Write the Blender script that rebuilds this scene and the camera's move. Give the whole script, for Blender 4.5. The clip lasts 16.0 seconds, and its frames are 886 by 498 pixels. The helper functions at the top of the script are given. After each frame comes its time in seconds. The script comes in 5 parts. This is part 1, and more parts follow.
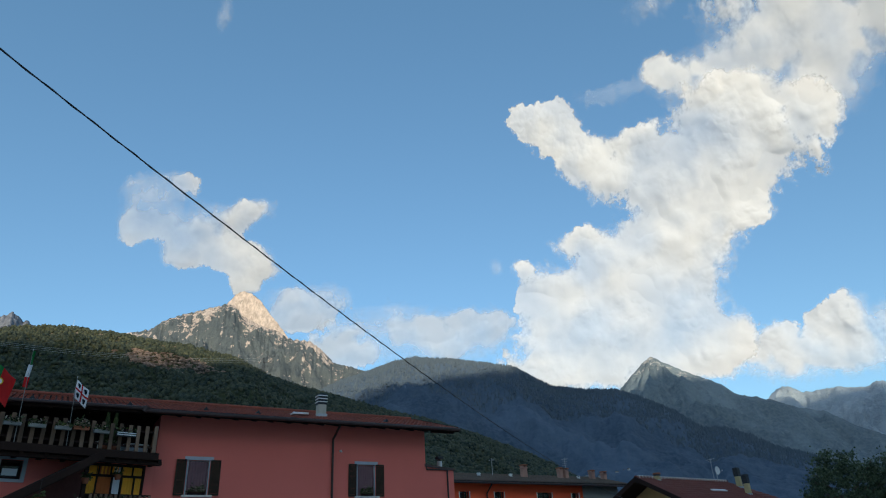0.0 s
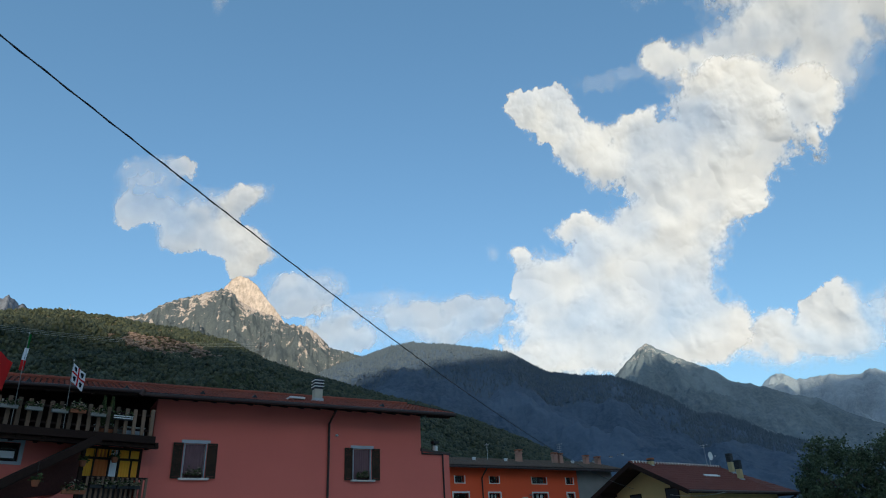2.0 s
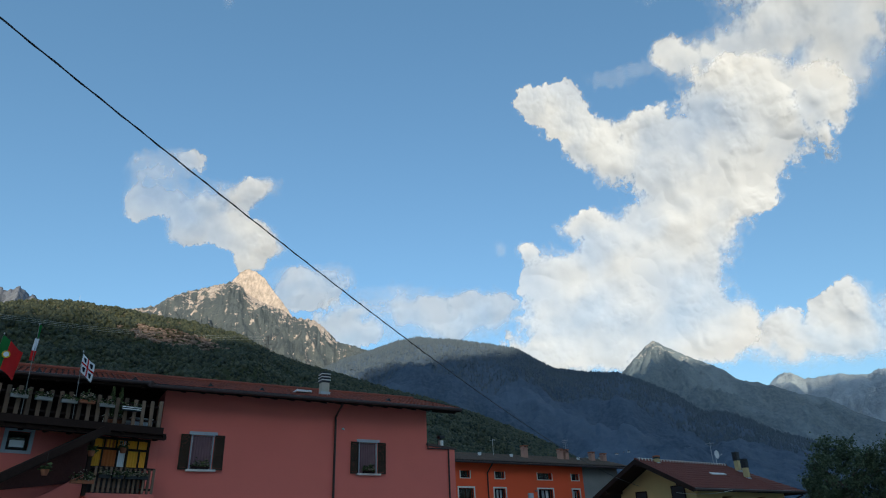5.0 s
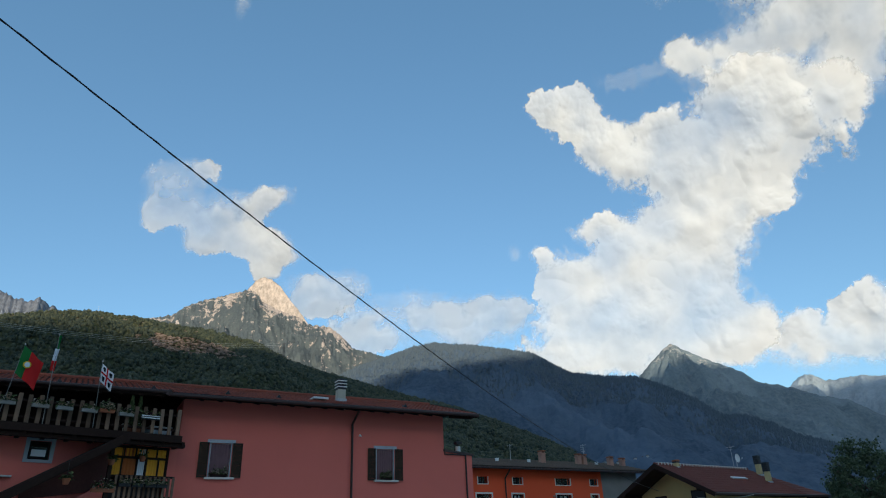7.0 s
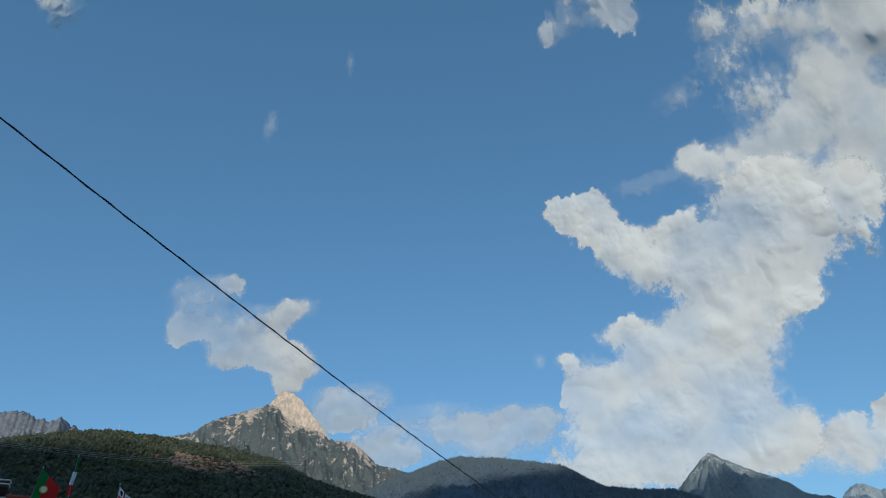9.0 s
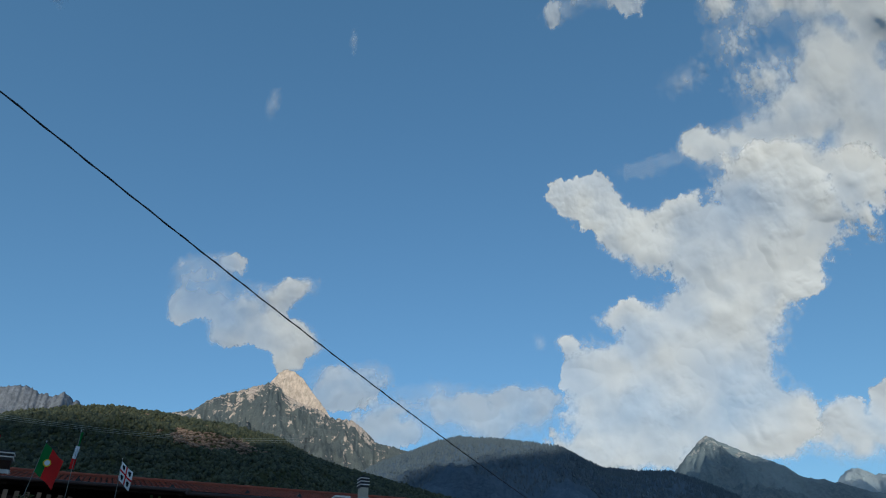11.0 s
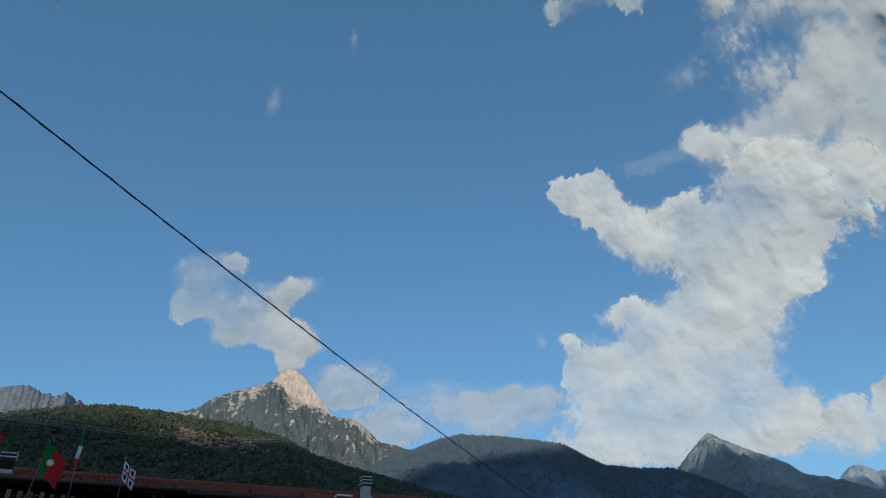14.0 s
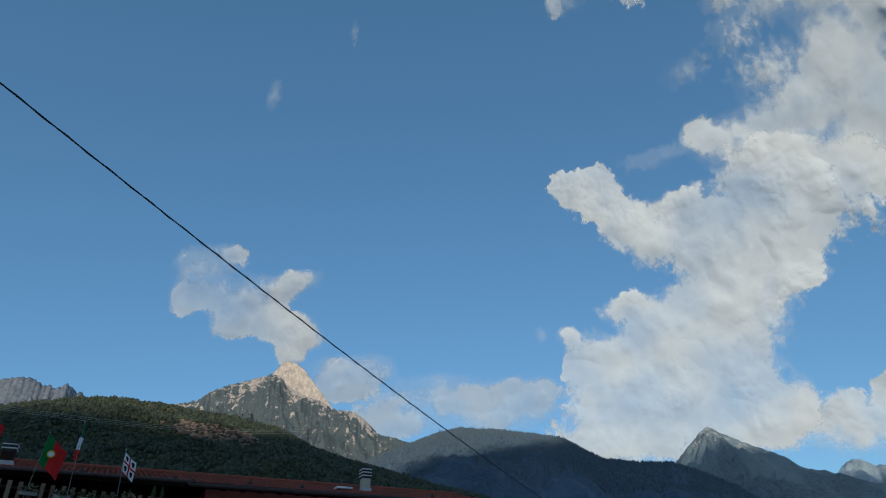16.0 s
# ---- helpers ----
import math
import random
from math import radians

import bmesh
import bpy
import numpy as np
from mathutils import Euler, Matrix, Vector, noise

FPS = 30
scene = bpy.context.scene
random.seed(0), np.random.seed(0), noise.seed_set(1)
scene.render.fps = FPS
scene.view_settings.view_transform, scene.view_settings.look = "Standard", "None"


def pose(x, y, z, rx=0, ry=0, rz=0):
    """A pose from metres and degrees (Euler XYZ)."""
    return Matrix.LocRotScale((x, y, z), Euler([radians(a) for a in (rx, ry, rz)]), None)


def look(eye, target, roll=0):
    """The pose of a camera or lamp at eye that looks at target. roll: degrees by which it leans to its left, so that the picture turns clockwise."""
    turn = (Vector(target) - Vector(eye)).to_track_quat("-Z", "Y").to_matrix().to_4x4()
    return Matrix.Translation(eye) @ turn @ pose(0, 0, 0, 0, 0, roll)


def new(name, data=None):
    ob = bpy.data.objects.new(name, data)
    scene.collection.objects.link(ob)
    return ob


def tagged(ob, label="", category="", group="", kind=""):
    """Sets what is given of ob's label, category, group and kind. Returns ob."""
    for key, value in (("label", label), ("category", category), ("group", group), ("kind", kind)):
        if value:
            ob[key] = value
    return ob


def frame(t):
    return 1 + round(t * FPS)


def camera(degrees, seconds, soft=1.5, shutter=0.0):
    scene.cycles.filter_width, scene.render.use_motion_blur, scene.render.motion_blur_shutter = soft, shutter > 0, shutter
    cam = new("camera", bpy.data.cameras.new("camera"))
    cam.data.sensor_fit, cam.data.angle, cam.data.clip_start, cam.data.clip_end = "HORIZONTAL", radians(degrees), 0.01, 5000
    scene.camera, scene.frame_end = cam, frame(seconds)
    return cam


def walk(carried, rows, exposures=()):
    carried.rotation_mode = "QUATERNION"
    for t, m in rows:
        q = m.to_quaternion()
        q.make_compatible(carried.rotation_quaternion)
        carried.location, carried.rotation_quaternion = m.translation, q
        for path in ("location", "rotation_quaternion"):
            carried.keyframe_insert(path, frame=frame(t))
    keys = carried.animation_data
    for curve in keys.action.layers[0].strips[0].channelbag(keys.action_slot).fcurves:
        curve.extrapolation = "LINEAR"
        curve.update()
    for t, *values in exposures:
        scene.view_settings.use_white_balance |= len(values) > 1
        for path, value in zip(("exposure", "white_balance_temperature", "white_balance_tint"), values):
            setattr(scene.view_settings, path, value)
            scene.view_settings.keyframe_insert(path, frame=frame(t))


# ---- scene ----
cam = camera(68.5, 16.0, soft=1.1)
PATH = [
    (0.0, pose(0, 0, 1.60, 116.36, 2.88, 2.36)), (0.5, pose(0, 0, 1.60, 115.29, 2.40, 2.73)), (1.0, pose(0, 0, 1.60, 115.09, 1.96, 2.36)),
    (1.5, pose(0, 0, 1.60, 114.94, 2.73, 1.51)), (2.0, pose(0, 0, 1.60, 115.10, 2.68, 1.95)), (2.5, pose(0, 0, 1.60, 114.92, 2.15, 2.00)),
    (3.0, pose(0, 0, 1.60, 114.70, 2.08, 2.28)), (3.5, pose(0, 0, 1.60, 114.62, 2.09, 2.56)), (4.0, pose(0, 0, 1.60, 114.55, 1.96, 2.38)),
    (6.5, pose(0, 0, 1.60, 115.00, 1.71, 2.44)), (7.0, pose(0, 0, 1.60, 115.23, 2.16, 3.82)), (7.5, pose(0, 0, 1.63, 119.34, 3.12, 4.57)),
    (8.0, pose(0, 0, 1.64, 122.01, 3.07, 5.19)), (8.5, pose(0, 0, 1.64, 124.59, 2.88, 5.39)), (9.0, pose(0, 0, 1.64, 124.83, 2.57, 6.26)),
    (9.5, pose(0, 0, 1.64, 124.98, 2.13, 6.72)), (10.0, pose(0, 0, 1.64, 124.37, 2.00, 6.41)), (12.5, pose(0, 0, 1.64, 122.59, 1.89, 5.83)),
    (13.0, pose(0, 0, 1.64, 122.57, 1.83, 6.07)), (13.5, pose(0, 0, 1.64, 122.66, 1.92, 6.11)), (14.0, pose(0, 0, 1.64, 123.03, 2.03, 6.21)),
    (14.5, pose(0, 0, 1.64, 122.88, 1.86, 6.24)), (15.0, pose(0, 0, 1.64, 122.94, 1.94, 6.18)), (15.5, pose(0, 0, 1.64, 122.84, 2.02, 6.06)),
    (16.0, pose(0, 0, 1.64, 122.45, 1.85, 6.12)),
]
EXPOSURES = [(0.0, 0.65, 7100, 0), (7.0, 0.65, 7100, 0), (7.4, 0.52, 6900, -1), (8.0, 0.32, 6600, -2), (8.6, 0.18, 6400, -3), (9.5, 0.16, 6350, -3), (16.0, 0.11, 6350, -3)]
walk(cam, PATH, EXPOSURES)

# ---- light: low evening sun behind the camera, blue sky ----
SUN_AZ, SUN_EL = 175.0, 16.0      # degrees clockwise from +y, and above the horizon
SKY_STRENGTH, SUN_STRENGTH = 0.15, 2.6
world = bpy.data.worlds.new("evening_sky")
scene.world = world
world.use_nodes = True
wn = world.node_tree.nodes
sky = wn.new("ShaderNodeTexSky")
sky.sky_type, sky.sun_disc = "NISHITA", False
sky.sun_elevation, sky.sun_rotation = radians(SUN_EL), radians(SUN_AZ)
sky.altitude, sky.air_density, sky.dust_density, sky.ozone_density = 300, 1.0, 1.6, 3.9
wn["Background"].inputs["Strength"].default_value = SKY_STRENGTH
haze = wn.new("ShaderNodeMix")                 # thin even summer haze before the blue
haze.data_type = "RGBA"
haze.inputs["Factor"].default_value, haze.inputs["B"].default_value = 0.26, (0.52, 1.45, 2.75, 1)
world.node_tree.links.new(sky.outputs[0], haze.inputs["A"])
world.node_tree.links.new(haze.outputs["Result"], wn["Background"].inputs["Color"])
sun_way = Vector((math.sin(radians(SUN_AZ)) * math.cos(radians(SUN_EL)), math.cos(radians(SUN_AZ)) * math.cos(radians(SUN_EL)), math.sin(radians(SUN_EL))))
sun = new("sun", bpy.data.lights.new("sun", "SUN"))
sun.data.energy, sun.data.angle, sun.data.color = SUN_STRENGTH, radians(0.5), (1.0, 0.87, 0.75)
sun.matrix_world = look(sun_way * 100, (0, 0, 0))


# ---- materials ----
def material(name, base, rough=0.8, grain=40.0, vary=0.25, stain=1.2, stain_mix=0.3, stain_colour=None, bump=0.3, bump_size=0.01, metal=0.0, spread=0.0):
    """A painted, plastered or natural surface: fine grain, larger stains and relief, at real-world size."""
    m = bpy.data.materials.new(name)
    m.use_nodes = True
    nt = m.node_tree
    N, L = nt.nodes, nt.links.new
    bsdf = N["Principled BSDF"]
    bsdf.inputs["Roughness"].default_value, bsdf.inputs["Metallic"].default_value = rough, metal
    if rough > 0.6:
        bsdf.inputs["Specular IOR Level"].default_value = 0.15       # dull, dusty surfaces
    tc = N.new("ShaderNodeTexCoord")
    n1, n2 = N.new("ShaderNodeTexNoise"), N.new("ShaderNodeTexNoise")
    for n, s in ((n1, grain), (n2, stain)):
        n.inputs["Scale"].default_value, n.inputs["Detail"].default_value = s, 6
        L(tc.outputs["Object"], n.inputs["Vector"])
    dark = tuple(c * (1 - vary) for c in base)
    light = tuple(min(1, c * (1 + vary)) for c in base)
    r1 = N.new("ShaderNodeMix"); r1.data_type = "RGBA"
    r1.inputs["A"].default_value, r1.inputs["B"].default_value = (*dark, 1), (*light, 1)
    L(n1.outputs["Fac"], r1.inputs["Factor"])
    ramp = N.new("ShaderNodeMapRange")
    ramp.inputs["From Min"].default_value, ramp.inputs["From Max"].default_value = 0.45, 0.75
    ramp.inputs["To Max"].default_value = stain_mix
    L(n2.outputs["Fac"], ramp.inputs["Value"])
    r2 = N.new("ShaderNodeMix"); r2.data_type = "RGBA"
    r2.inputs["B"].default_value = (*(stain_colour or tuple(c * 0.55 for c in base)), 1)
    L(ramp.outputs[0], r2.inputs["Factor"]); L(r1.outputs["Result"], r2.inputs["A"])
    out = r2.outputs["Result"]
    if spread:
        info = N.new("ShaderNodeObjectInfo")
        hsv = N.new("ShaderNodeHueSaturation")
        mr = N.new("ShaderNodeMapRange")
        mr.inputs["To Min"].default_value, mr.inputs["To Max"].default_value = 1 - spread, 1 + spread
        L(info.outputs["Random"], mr.inputs["Value"]); L(mr.outputs[0], hsv.inputs["Value"]); L(out, hsv.inputs["Color"])
        out = hsv.outputs["Color"]
    L(out, bsdf.inputs["Base Color"])
    b = N.new("ShaderNodeBump")
    b.inputs["Strength"].default_value, b.inputs["Distance"].default_value = bump, bump_size
    L(n1.outputs["Fac"], b.inputs["Height"]); L(b.outputs[0], bsdf.inputs["Normal"])
    return m


def slope_material(name, wood, wood2, rock, scale, rock_from, rock_to, rock_share, bump=8.0, meadow=None, mapped=False):
    """A mountainside: forest in two tones and pale rock where the slope is steep or the noise bares it."""
    m = bpy.data.materials.new(name)
    m.use_nodes = True
    nt = m.node_tree
    N, L = nt.nodes, nt.links.new
    bsdf = N["Principled BSDF"]
    bsdf.inputs["Roughness"].default_value = 0.95
    bsdf.inputs["Specular IOR Level"].default_value = 0.1
    geo = N.new("ShaderNodeNewGeometry")
    def noise_at(s, detail=8.0, rough=0.6, stretch=None):
        n = N.new("ShaderNodeTexNoise")
        n.inputs["Scale"].default_value, n.inputs["Detail"].default_value, n.inputs["Roughness"].default_value = s, detail, rough
        if stretch:
            mp = N.new("ShaderNodeMapping")
            mp.inputs["Scale"].default_value = stretch
            L(geo.outputs["Position"], mp.inputs["Vector"]); L(mp.outputs[0], n.inputs["Vector"])
        else:
            L(geo.outputs["Position"], n.inputs["Vector"])
        return n.outputs["Fac"]
    def mix(f, a, b):
        x = N.new("ShaderNodeMix"); x.data_type = "RGBA"
        L(f, x.inputs["Factor"])
        for key, v in (("A", a), ("B", b)):
            if isinstance(v, tuple):
                x.inputs[key].default_value = (*v, 1)
            else:
                L(v, x.inputs[key])
        return x.outputs["Result"]
    def span(v, lo, hi, to=1.0):
        r = N.new("ShaderNodeMapRange"); r.interpolation_type = "SMOOTHSTEP"
        r.inputs["From Min"].default_value, r.inputs["From Max"].default_value, r.inputs["To Max"].default_value = lo, hi, to
        L(v, r.inputs["Value"])
        return r.outputs[0]
    def maths(op, a, b):
        x = N.new("ShaderNodeMath"); x.operation = op
        for i, v in enumerate((a, b)):
            if isinstance(v, (int, float)):
                x.inputs[i].default_value = v
            else:
                L(v, x.inputs[i])
        return x.outputs[0]
    fine = noise_at(scale * 12, 6)
    woods = mix(span(fine, 0.3, 0.7), wood, wood2)
    broad = noise_at(scale * 0.6, 4)
    woods = mix(span(broad, 0.35, 0.7, 0.6), woods, meadow or tuple(c * 1.5 for c in wood2))
    sep = N.new("ShaderNodeSeparateXYZ"); L(geo.outputs["Position"], sep.inputs[0])
    streak = noise_at(scale * 3.0, 10, 0.70, (1, 1, 0.8) if mapped else (1, 1, 0.45))
    height = span(sep.outputs["Z"], rock_from, rock_to, rock_share)
    if mapped:                                       # where cliffs break through the scrub
        rock_map = N.new("ShaderNodeAttribute"); rock_map.attribute_name = "rock"
        height = rock_map.outputs["Fac"]
    bare = span(maths("ADD", maths("SUBTRACT", streak, 1.0), height), -0.015, 0.05)
    rocks = mix(span(noise_at(scale * 5, 8, 0.7, (1, 1, 0.5)), 0.3, 0.75), tuple(c * 0.55 for c in rock), tuple(min(1, c * 1.15) for c in rock))
    L(mix(bare, woods, rocks), bsdf.inputs["Base Color"])
    b = N.new("ShaderNodeBump")
    b.inputs["Strength"].default_value, b.inputs["Distance"].default_value = 0.9, bump
    L(maths("ADD", fine, streak), b.inputs["Height"]); L(b.outputs[0], bsdf.inputs["Normal"])
    return m


# ---- noise fields ----
def cell_hash(ix, iy, seed):
    h = (ix.astype(np.int64) * 374761393 + iy.astype(np.int64) * 668265263 + seed * 974711) & 0xFFFFFFFF
    h = ((h ^ (h >> 13)) * 1274126177) & 0xFFFFFFFF
    h = ((h ^ (h >> 16)) * 2246822519) & 0xFFFFFFFF
    return ((h ^ (h >> 15)) & 0xFFFFFF) / float(0x1000000)


def smooth_noise(x, y, seed=0):
    """Gradient noise, about -0.7 to 0.7."""
    ix, iy = np.floor(x), np.floor(y)
    fx, fy = x - ix, y - iy
    ux, uy = fx ** 3 * (fx * (fx * 6 - 15) + 10), fy ** 3 * (fy * (fy * 6 - 15) + 10)
    def g(dx, dy):
        a = cell_hash(ix + dx, iy + dy, seed) * 2 * np.pi
        return np.cos(a) * (fx - dx) + np.sin(a) * (fy - dy)
    a, b, c, d = g(0, 0), g(1, 0), g(0, 1), g(1, 1)
    return (a + (b - a) * ux) * (1 - uy) + (c + (d - c) * ux) * uy


def fbm(x, y, octaves=5, seed=0, gain=0.5, ridged=False):
    total, amp = 0.0, 1.0
    for k in range(octaves):
        n = smooth_noise(x * 2 ** k + 17.3 * k, y * 2 ** k - 9.1 * k, seed + k)
        total = total + amp * ((0.35 - np.abs(n) * 1.4) if ridged else n)
        amp *= gain
    return total


def puffs(x, y, seed=0, k=7.0):
    """Rounded bumps round scattered points, with softened creases between them."""
    ix, iy = np.floor(x), np.floor(y)
    total = np.full(np.shape(x), 1e-6)
    for dx in (-1, 0, 1):
        for dy in (-1, 0, 1):
            px = ix + dx + cell_hash(ix + dx, iy + dy, seed)
            py = iy + dy + cell_hash(ix + dx, iy + dy, seed + 71)
            total = total + np.exp(-k * ((px - x) ** 2 + (py - y) ** 2))
    return 1 - np.clip(-np.log(total) / k, -0.2, 0.62)


# ---- mesh helpers ----
def grid_mesh(name, verts, nu, nv, keep=None, smooth=True):
    """A mesh from an nu x nv lattice of points; keep: which quads stay."""
    idx = np.arange(nu * nv).reshape(nu, nv)
    quads = np.stack([idx[:-1, :-1], idx[1:, :-1], idx[1:, 1:], idx[:-1, 1:]], -1)
    quads = quads[keep] if keep is not None else quads.reshape(-1, 4)
    used, inverse = np.unique(quads, return_inverse=True)
    me = bpy.data.meshes.new(name)
    me.from_pydata(verts[used].tolist(), [], inverse.reshape(-1, 4).tolist())
    me.polygons.foreach_set("use_smooth", [smooth] * len(me.polygons))
    me.update()
    return me, used


def way(az, el):
    a, e = np.radians(az), np.radians(el)
    return np.stack([np.sin(a) * np.cos(e), np.cos(a) * np.cos(e), np.sin(e)], -1)


# ---- ground ----
# unseen floor, kept paler than grass to bounce light onto the walls
ground_mat = material("grass_and_gravel", (0.33, 0.32, 0.29), 0.95, 3.0, 0.3, 0.05, 0.5, (0.20, 0.20, 0.14), 0.6, 0.05)
bm = bmesh.new()
bmesh.ops.create_grid(bm, x_segments=60, y_segments=60, size=14000)
me = bpy.data.meshes.new("ground"); bm.to_mesh(me); bm.free()
me.materials.append(ground_mat)
ground = tagged(new("ground", me), "unseen flat valley floor, pale to bounce light onto the walls", "ground", kind="structure")


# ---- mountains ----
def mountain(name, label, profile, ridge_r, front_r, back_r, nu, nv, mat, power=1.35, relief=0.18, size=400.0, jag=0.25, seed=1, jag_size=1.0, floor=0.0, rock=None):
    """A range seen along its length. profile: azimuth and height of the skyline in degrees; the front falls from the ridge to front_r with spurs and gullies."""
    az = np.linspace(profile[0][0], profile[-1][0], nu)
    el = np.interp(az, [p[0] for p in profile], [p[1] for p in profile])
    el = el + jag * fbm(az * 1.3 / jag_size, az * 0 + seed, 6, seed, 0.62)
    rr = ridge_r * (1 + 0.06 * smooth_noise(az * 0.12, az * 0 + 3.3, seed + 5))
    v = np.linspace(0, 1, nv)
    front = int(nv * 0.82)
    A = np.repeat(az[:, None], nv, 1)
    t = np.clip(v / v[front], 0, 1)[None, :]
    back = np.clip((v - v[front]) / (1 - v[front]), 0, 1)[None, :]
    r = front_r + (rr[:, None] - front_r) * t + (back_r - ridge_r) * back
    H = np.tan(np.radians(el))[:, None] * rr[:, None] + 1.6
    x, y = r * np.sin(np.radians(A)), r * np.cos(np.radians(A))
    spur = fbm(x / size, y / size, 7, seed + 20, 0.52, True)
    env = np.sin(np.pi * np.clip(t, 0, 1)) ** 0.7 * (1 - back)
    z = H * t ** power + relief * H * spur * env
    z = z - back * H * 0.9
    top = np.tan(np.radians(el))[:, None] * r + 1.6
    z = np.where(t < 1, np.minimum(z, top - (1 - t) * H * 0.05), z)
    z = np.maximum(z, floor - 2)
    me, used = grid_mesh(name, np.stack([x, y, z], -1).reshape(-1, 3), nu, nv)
    if rock:
        lay = me.attributes.new("rock", "FLOAT", "POINT")
        lay.data.foreach_set("value", rock(A, t * (1 - back), x, y, z).reshape(-1)[used].astype(np.float32))
    me.materials.append(mat)
    ob = tagged(new(name, me), label, "mountain", kind="structure")
    return ob, (az, el, x, y, z)


forest_mat = slope_material("forest_floor", (0.03, 0.042, 0.024), (0.065, 0.075, 0.038), (0.30, 0.22, 0.17), 0.02, 150, 340, 0.48, 3.0, (0.07, 0.065, 0.028))
# scrub tones are lifted and blued for the haze of distance
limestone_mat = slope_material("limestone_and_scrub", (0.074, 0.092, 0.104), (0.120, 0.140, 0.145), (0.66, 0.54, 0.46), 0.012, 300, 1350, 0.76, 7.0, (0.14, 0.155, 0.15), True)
# blue distance haze is mixed into the next three base colours
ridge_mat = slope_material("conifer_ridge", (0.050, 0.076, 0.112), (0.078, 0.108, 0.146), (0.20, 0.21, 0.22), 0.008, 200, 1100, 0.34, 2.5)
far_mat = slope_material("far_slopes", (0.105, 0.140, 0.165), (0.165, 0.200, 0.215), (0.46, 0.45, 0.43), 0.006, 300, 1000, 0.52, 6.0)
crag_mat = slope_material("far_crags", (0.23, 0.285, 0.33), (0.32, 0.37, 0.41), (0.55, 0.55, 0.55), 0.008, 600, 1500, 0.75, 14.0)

# darker, bluer copy of the crags: shade and haze put into the colour
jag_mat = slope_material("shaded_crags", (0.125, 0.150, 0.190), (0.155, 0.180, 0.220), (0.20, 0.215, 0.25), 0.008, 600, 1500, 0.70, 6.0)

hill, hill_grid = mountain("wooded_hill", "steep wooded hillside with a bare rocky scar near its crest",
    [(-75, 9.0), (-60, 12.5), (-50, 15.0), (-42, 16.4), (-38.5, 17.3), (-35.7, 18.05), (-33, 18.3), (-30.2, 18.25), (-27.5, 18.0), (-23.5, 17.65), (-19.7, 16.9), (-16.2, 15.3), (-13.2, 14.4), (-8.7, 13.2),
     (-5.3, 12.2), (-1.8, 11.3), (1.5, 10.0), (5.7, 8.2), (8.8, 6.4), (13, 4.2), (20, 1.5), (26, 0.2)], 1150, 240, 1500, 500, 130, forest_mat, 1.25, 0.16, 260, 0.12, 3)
def scrub_rock(a, t, x, y, z):
    """Cliffs along the crest, a band below the dome, and streaks that run down the gullies."""
    near = np.exp(-(1 - t) / 0.10)
    spots = 0.20 * np.exp(-((a + 18.4) / 1.9) ** 2) * np.exp(-((t - 0.97) / 0.07) ** 2) + 0.20 * np.exp(-((a + 13.2) / 0.9) ** 2) * np.exp(-((t - 0.97) / 0.05) ** 2) + 0.15 * np.exp(-((a + 22.3) / 0.8) ** 2) * np.exp(-((t - 0.95) / 0.05) ** 2)
    gully = fbm(a * 2.2, t * 5.0, 5, 91, 0.6)
    return 0.365 + 0.09 * near * (a < -11) + spots + 0.14 * gully + 0.04 * np.exp(-(1 - t) / 0.35)


def dome_rock(a, t, x, y, z):
    return 0.70 + 0.16 * fbm(a * 1.6, t * 7.0, 5, 95, 0.6)


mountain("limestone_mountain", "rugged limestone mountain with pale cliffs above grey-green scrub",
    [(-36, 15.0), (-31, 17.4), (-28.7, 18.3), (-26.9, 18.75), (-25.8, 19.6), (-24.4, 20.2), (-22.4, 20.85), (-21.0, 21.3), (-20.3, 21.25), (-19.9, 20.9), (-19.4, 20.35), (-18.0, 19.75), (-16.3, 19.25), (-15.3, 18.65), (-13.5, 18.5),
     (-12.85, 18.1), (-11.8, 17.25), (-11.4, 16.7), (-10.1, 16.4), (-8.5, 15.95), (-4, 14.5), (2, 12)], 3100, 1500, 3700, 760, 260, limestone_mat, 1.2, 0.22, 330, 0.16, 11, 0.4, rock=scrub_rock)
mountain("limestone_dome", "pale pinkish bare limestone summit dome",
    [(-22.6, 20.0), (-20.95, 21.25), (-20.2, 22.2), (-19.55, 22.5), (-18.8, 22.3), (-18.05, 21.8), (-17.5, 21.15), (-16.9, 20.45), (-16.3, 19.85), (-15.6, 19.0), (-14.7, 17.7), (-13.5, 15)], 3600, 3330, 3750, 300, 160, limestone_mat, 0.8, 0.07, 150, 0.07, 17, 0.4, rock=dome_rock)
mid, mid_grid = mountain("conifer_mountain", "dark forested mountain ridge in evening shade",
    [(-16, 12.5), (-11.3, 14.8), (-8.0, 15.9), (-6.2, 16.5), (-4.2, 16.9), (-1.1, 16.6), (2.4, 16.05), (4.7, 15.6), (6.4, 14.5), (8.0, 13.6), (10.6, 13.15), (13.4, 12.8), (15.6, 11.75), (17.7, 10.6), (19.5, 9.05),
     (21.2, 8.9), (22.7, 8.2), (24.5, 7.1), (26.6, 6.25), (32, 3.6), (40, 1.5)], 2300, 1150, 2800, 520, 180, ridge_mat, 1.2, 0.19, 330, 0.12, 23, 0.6)
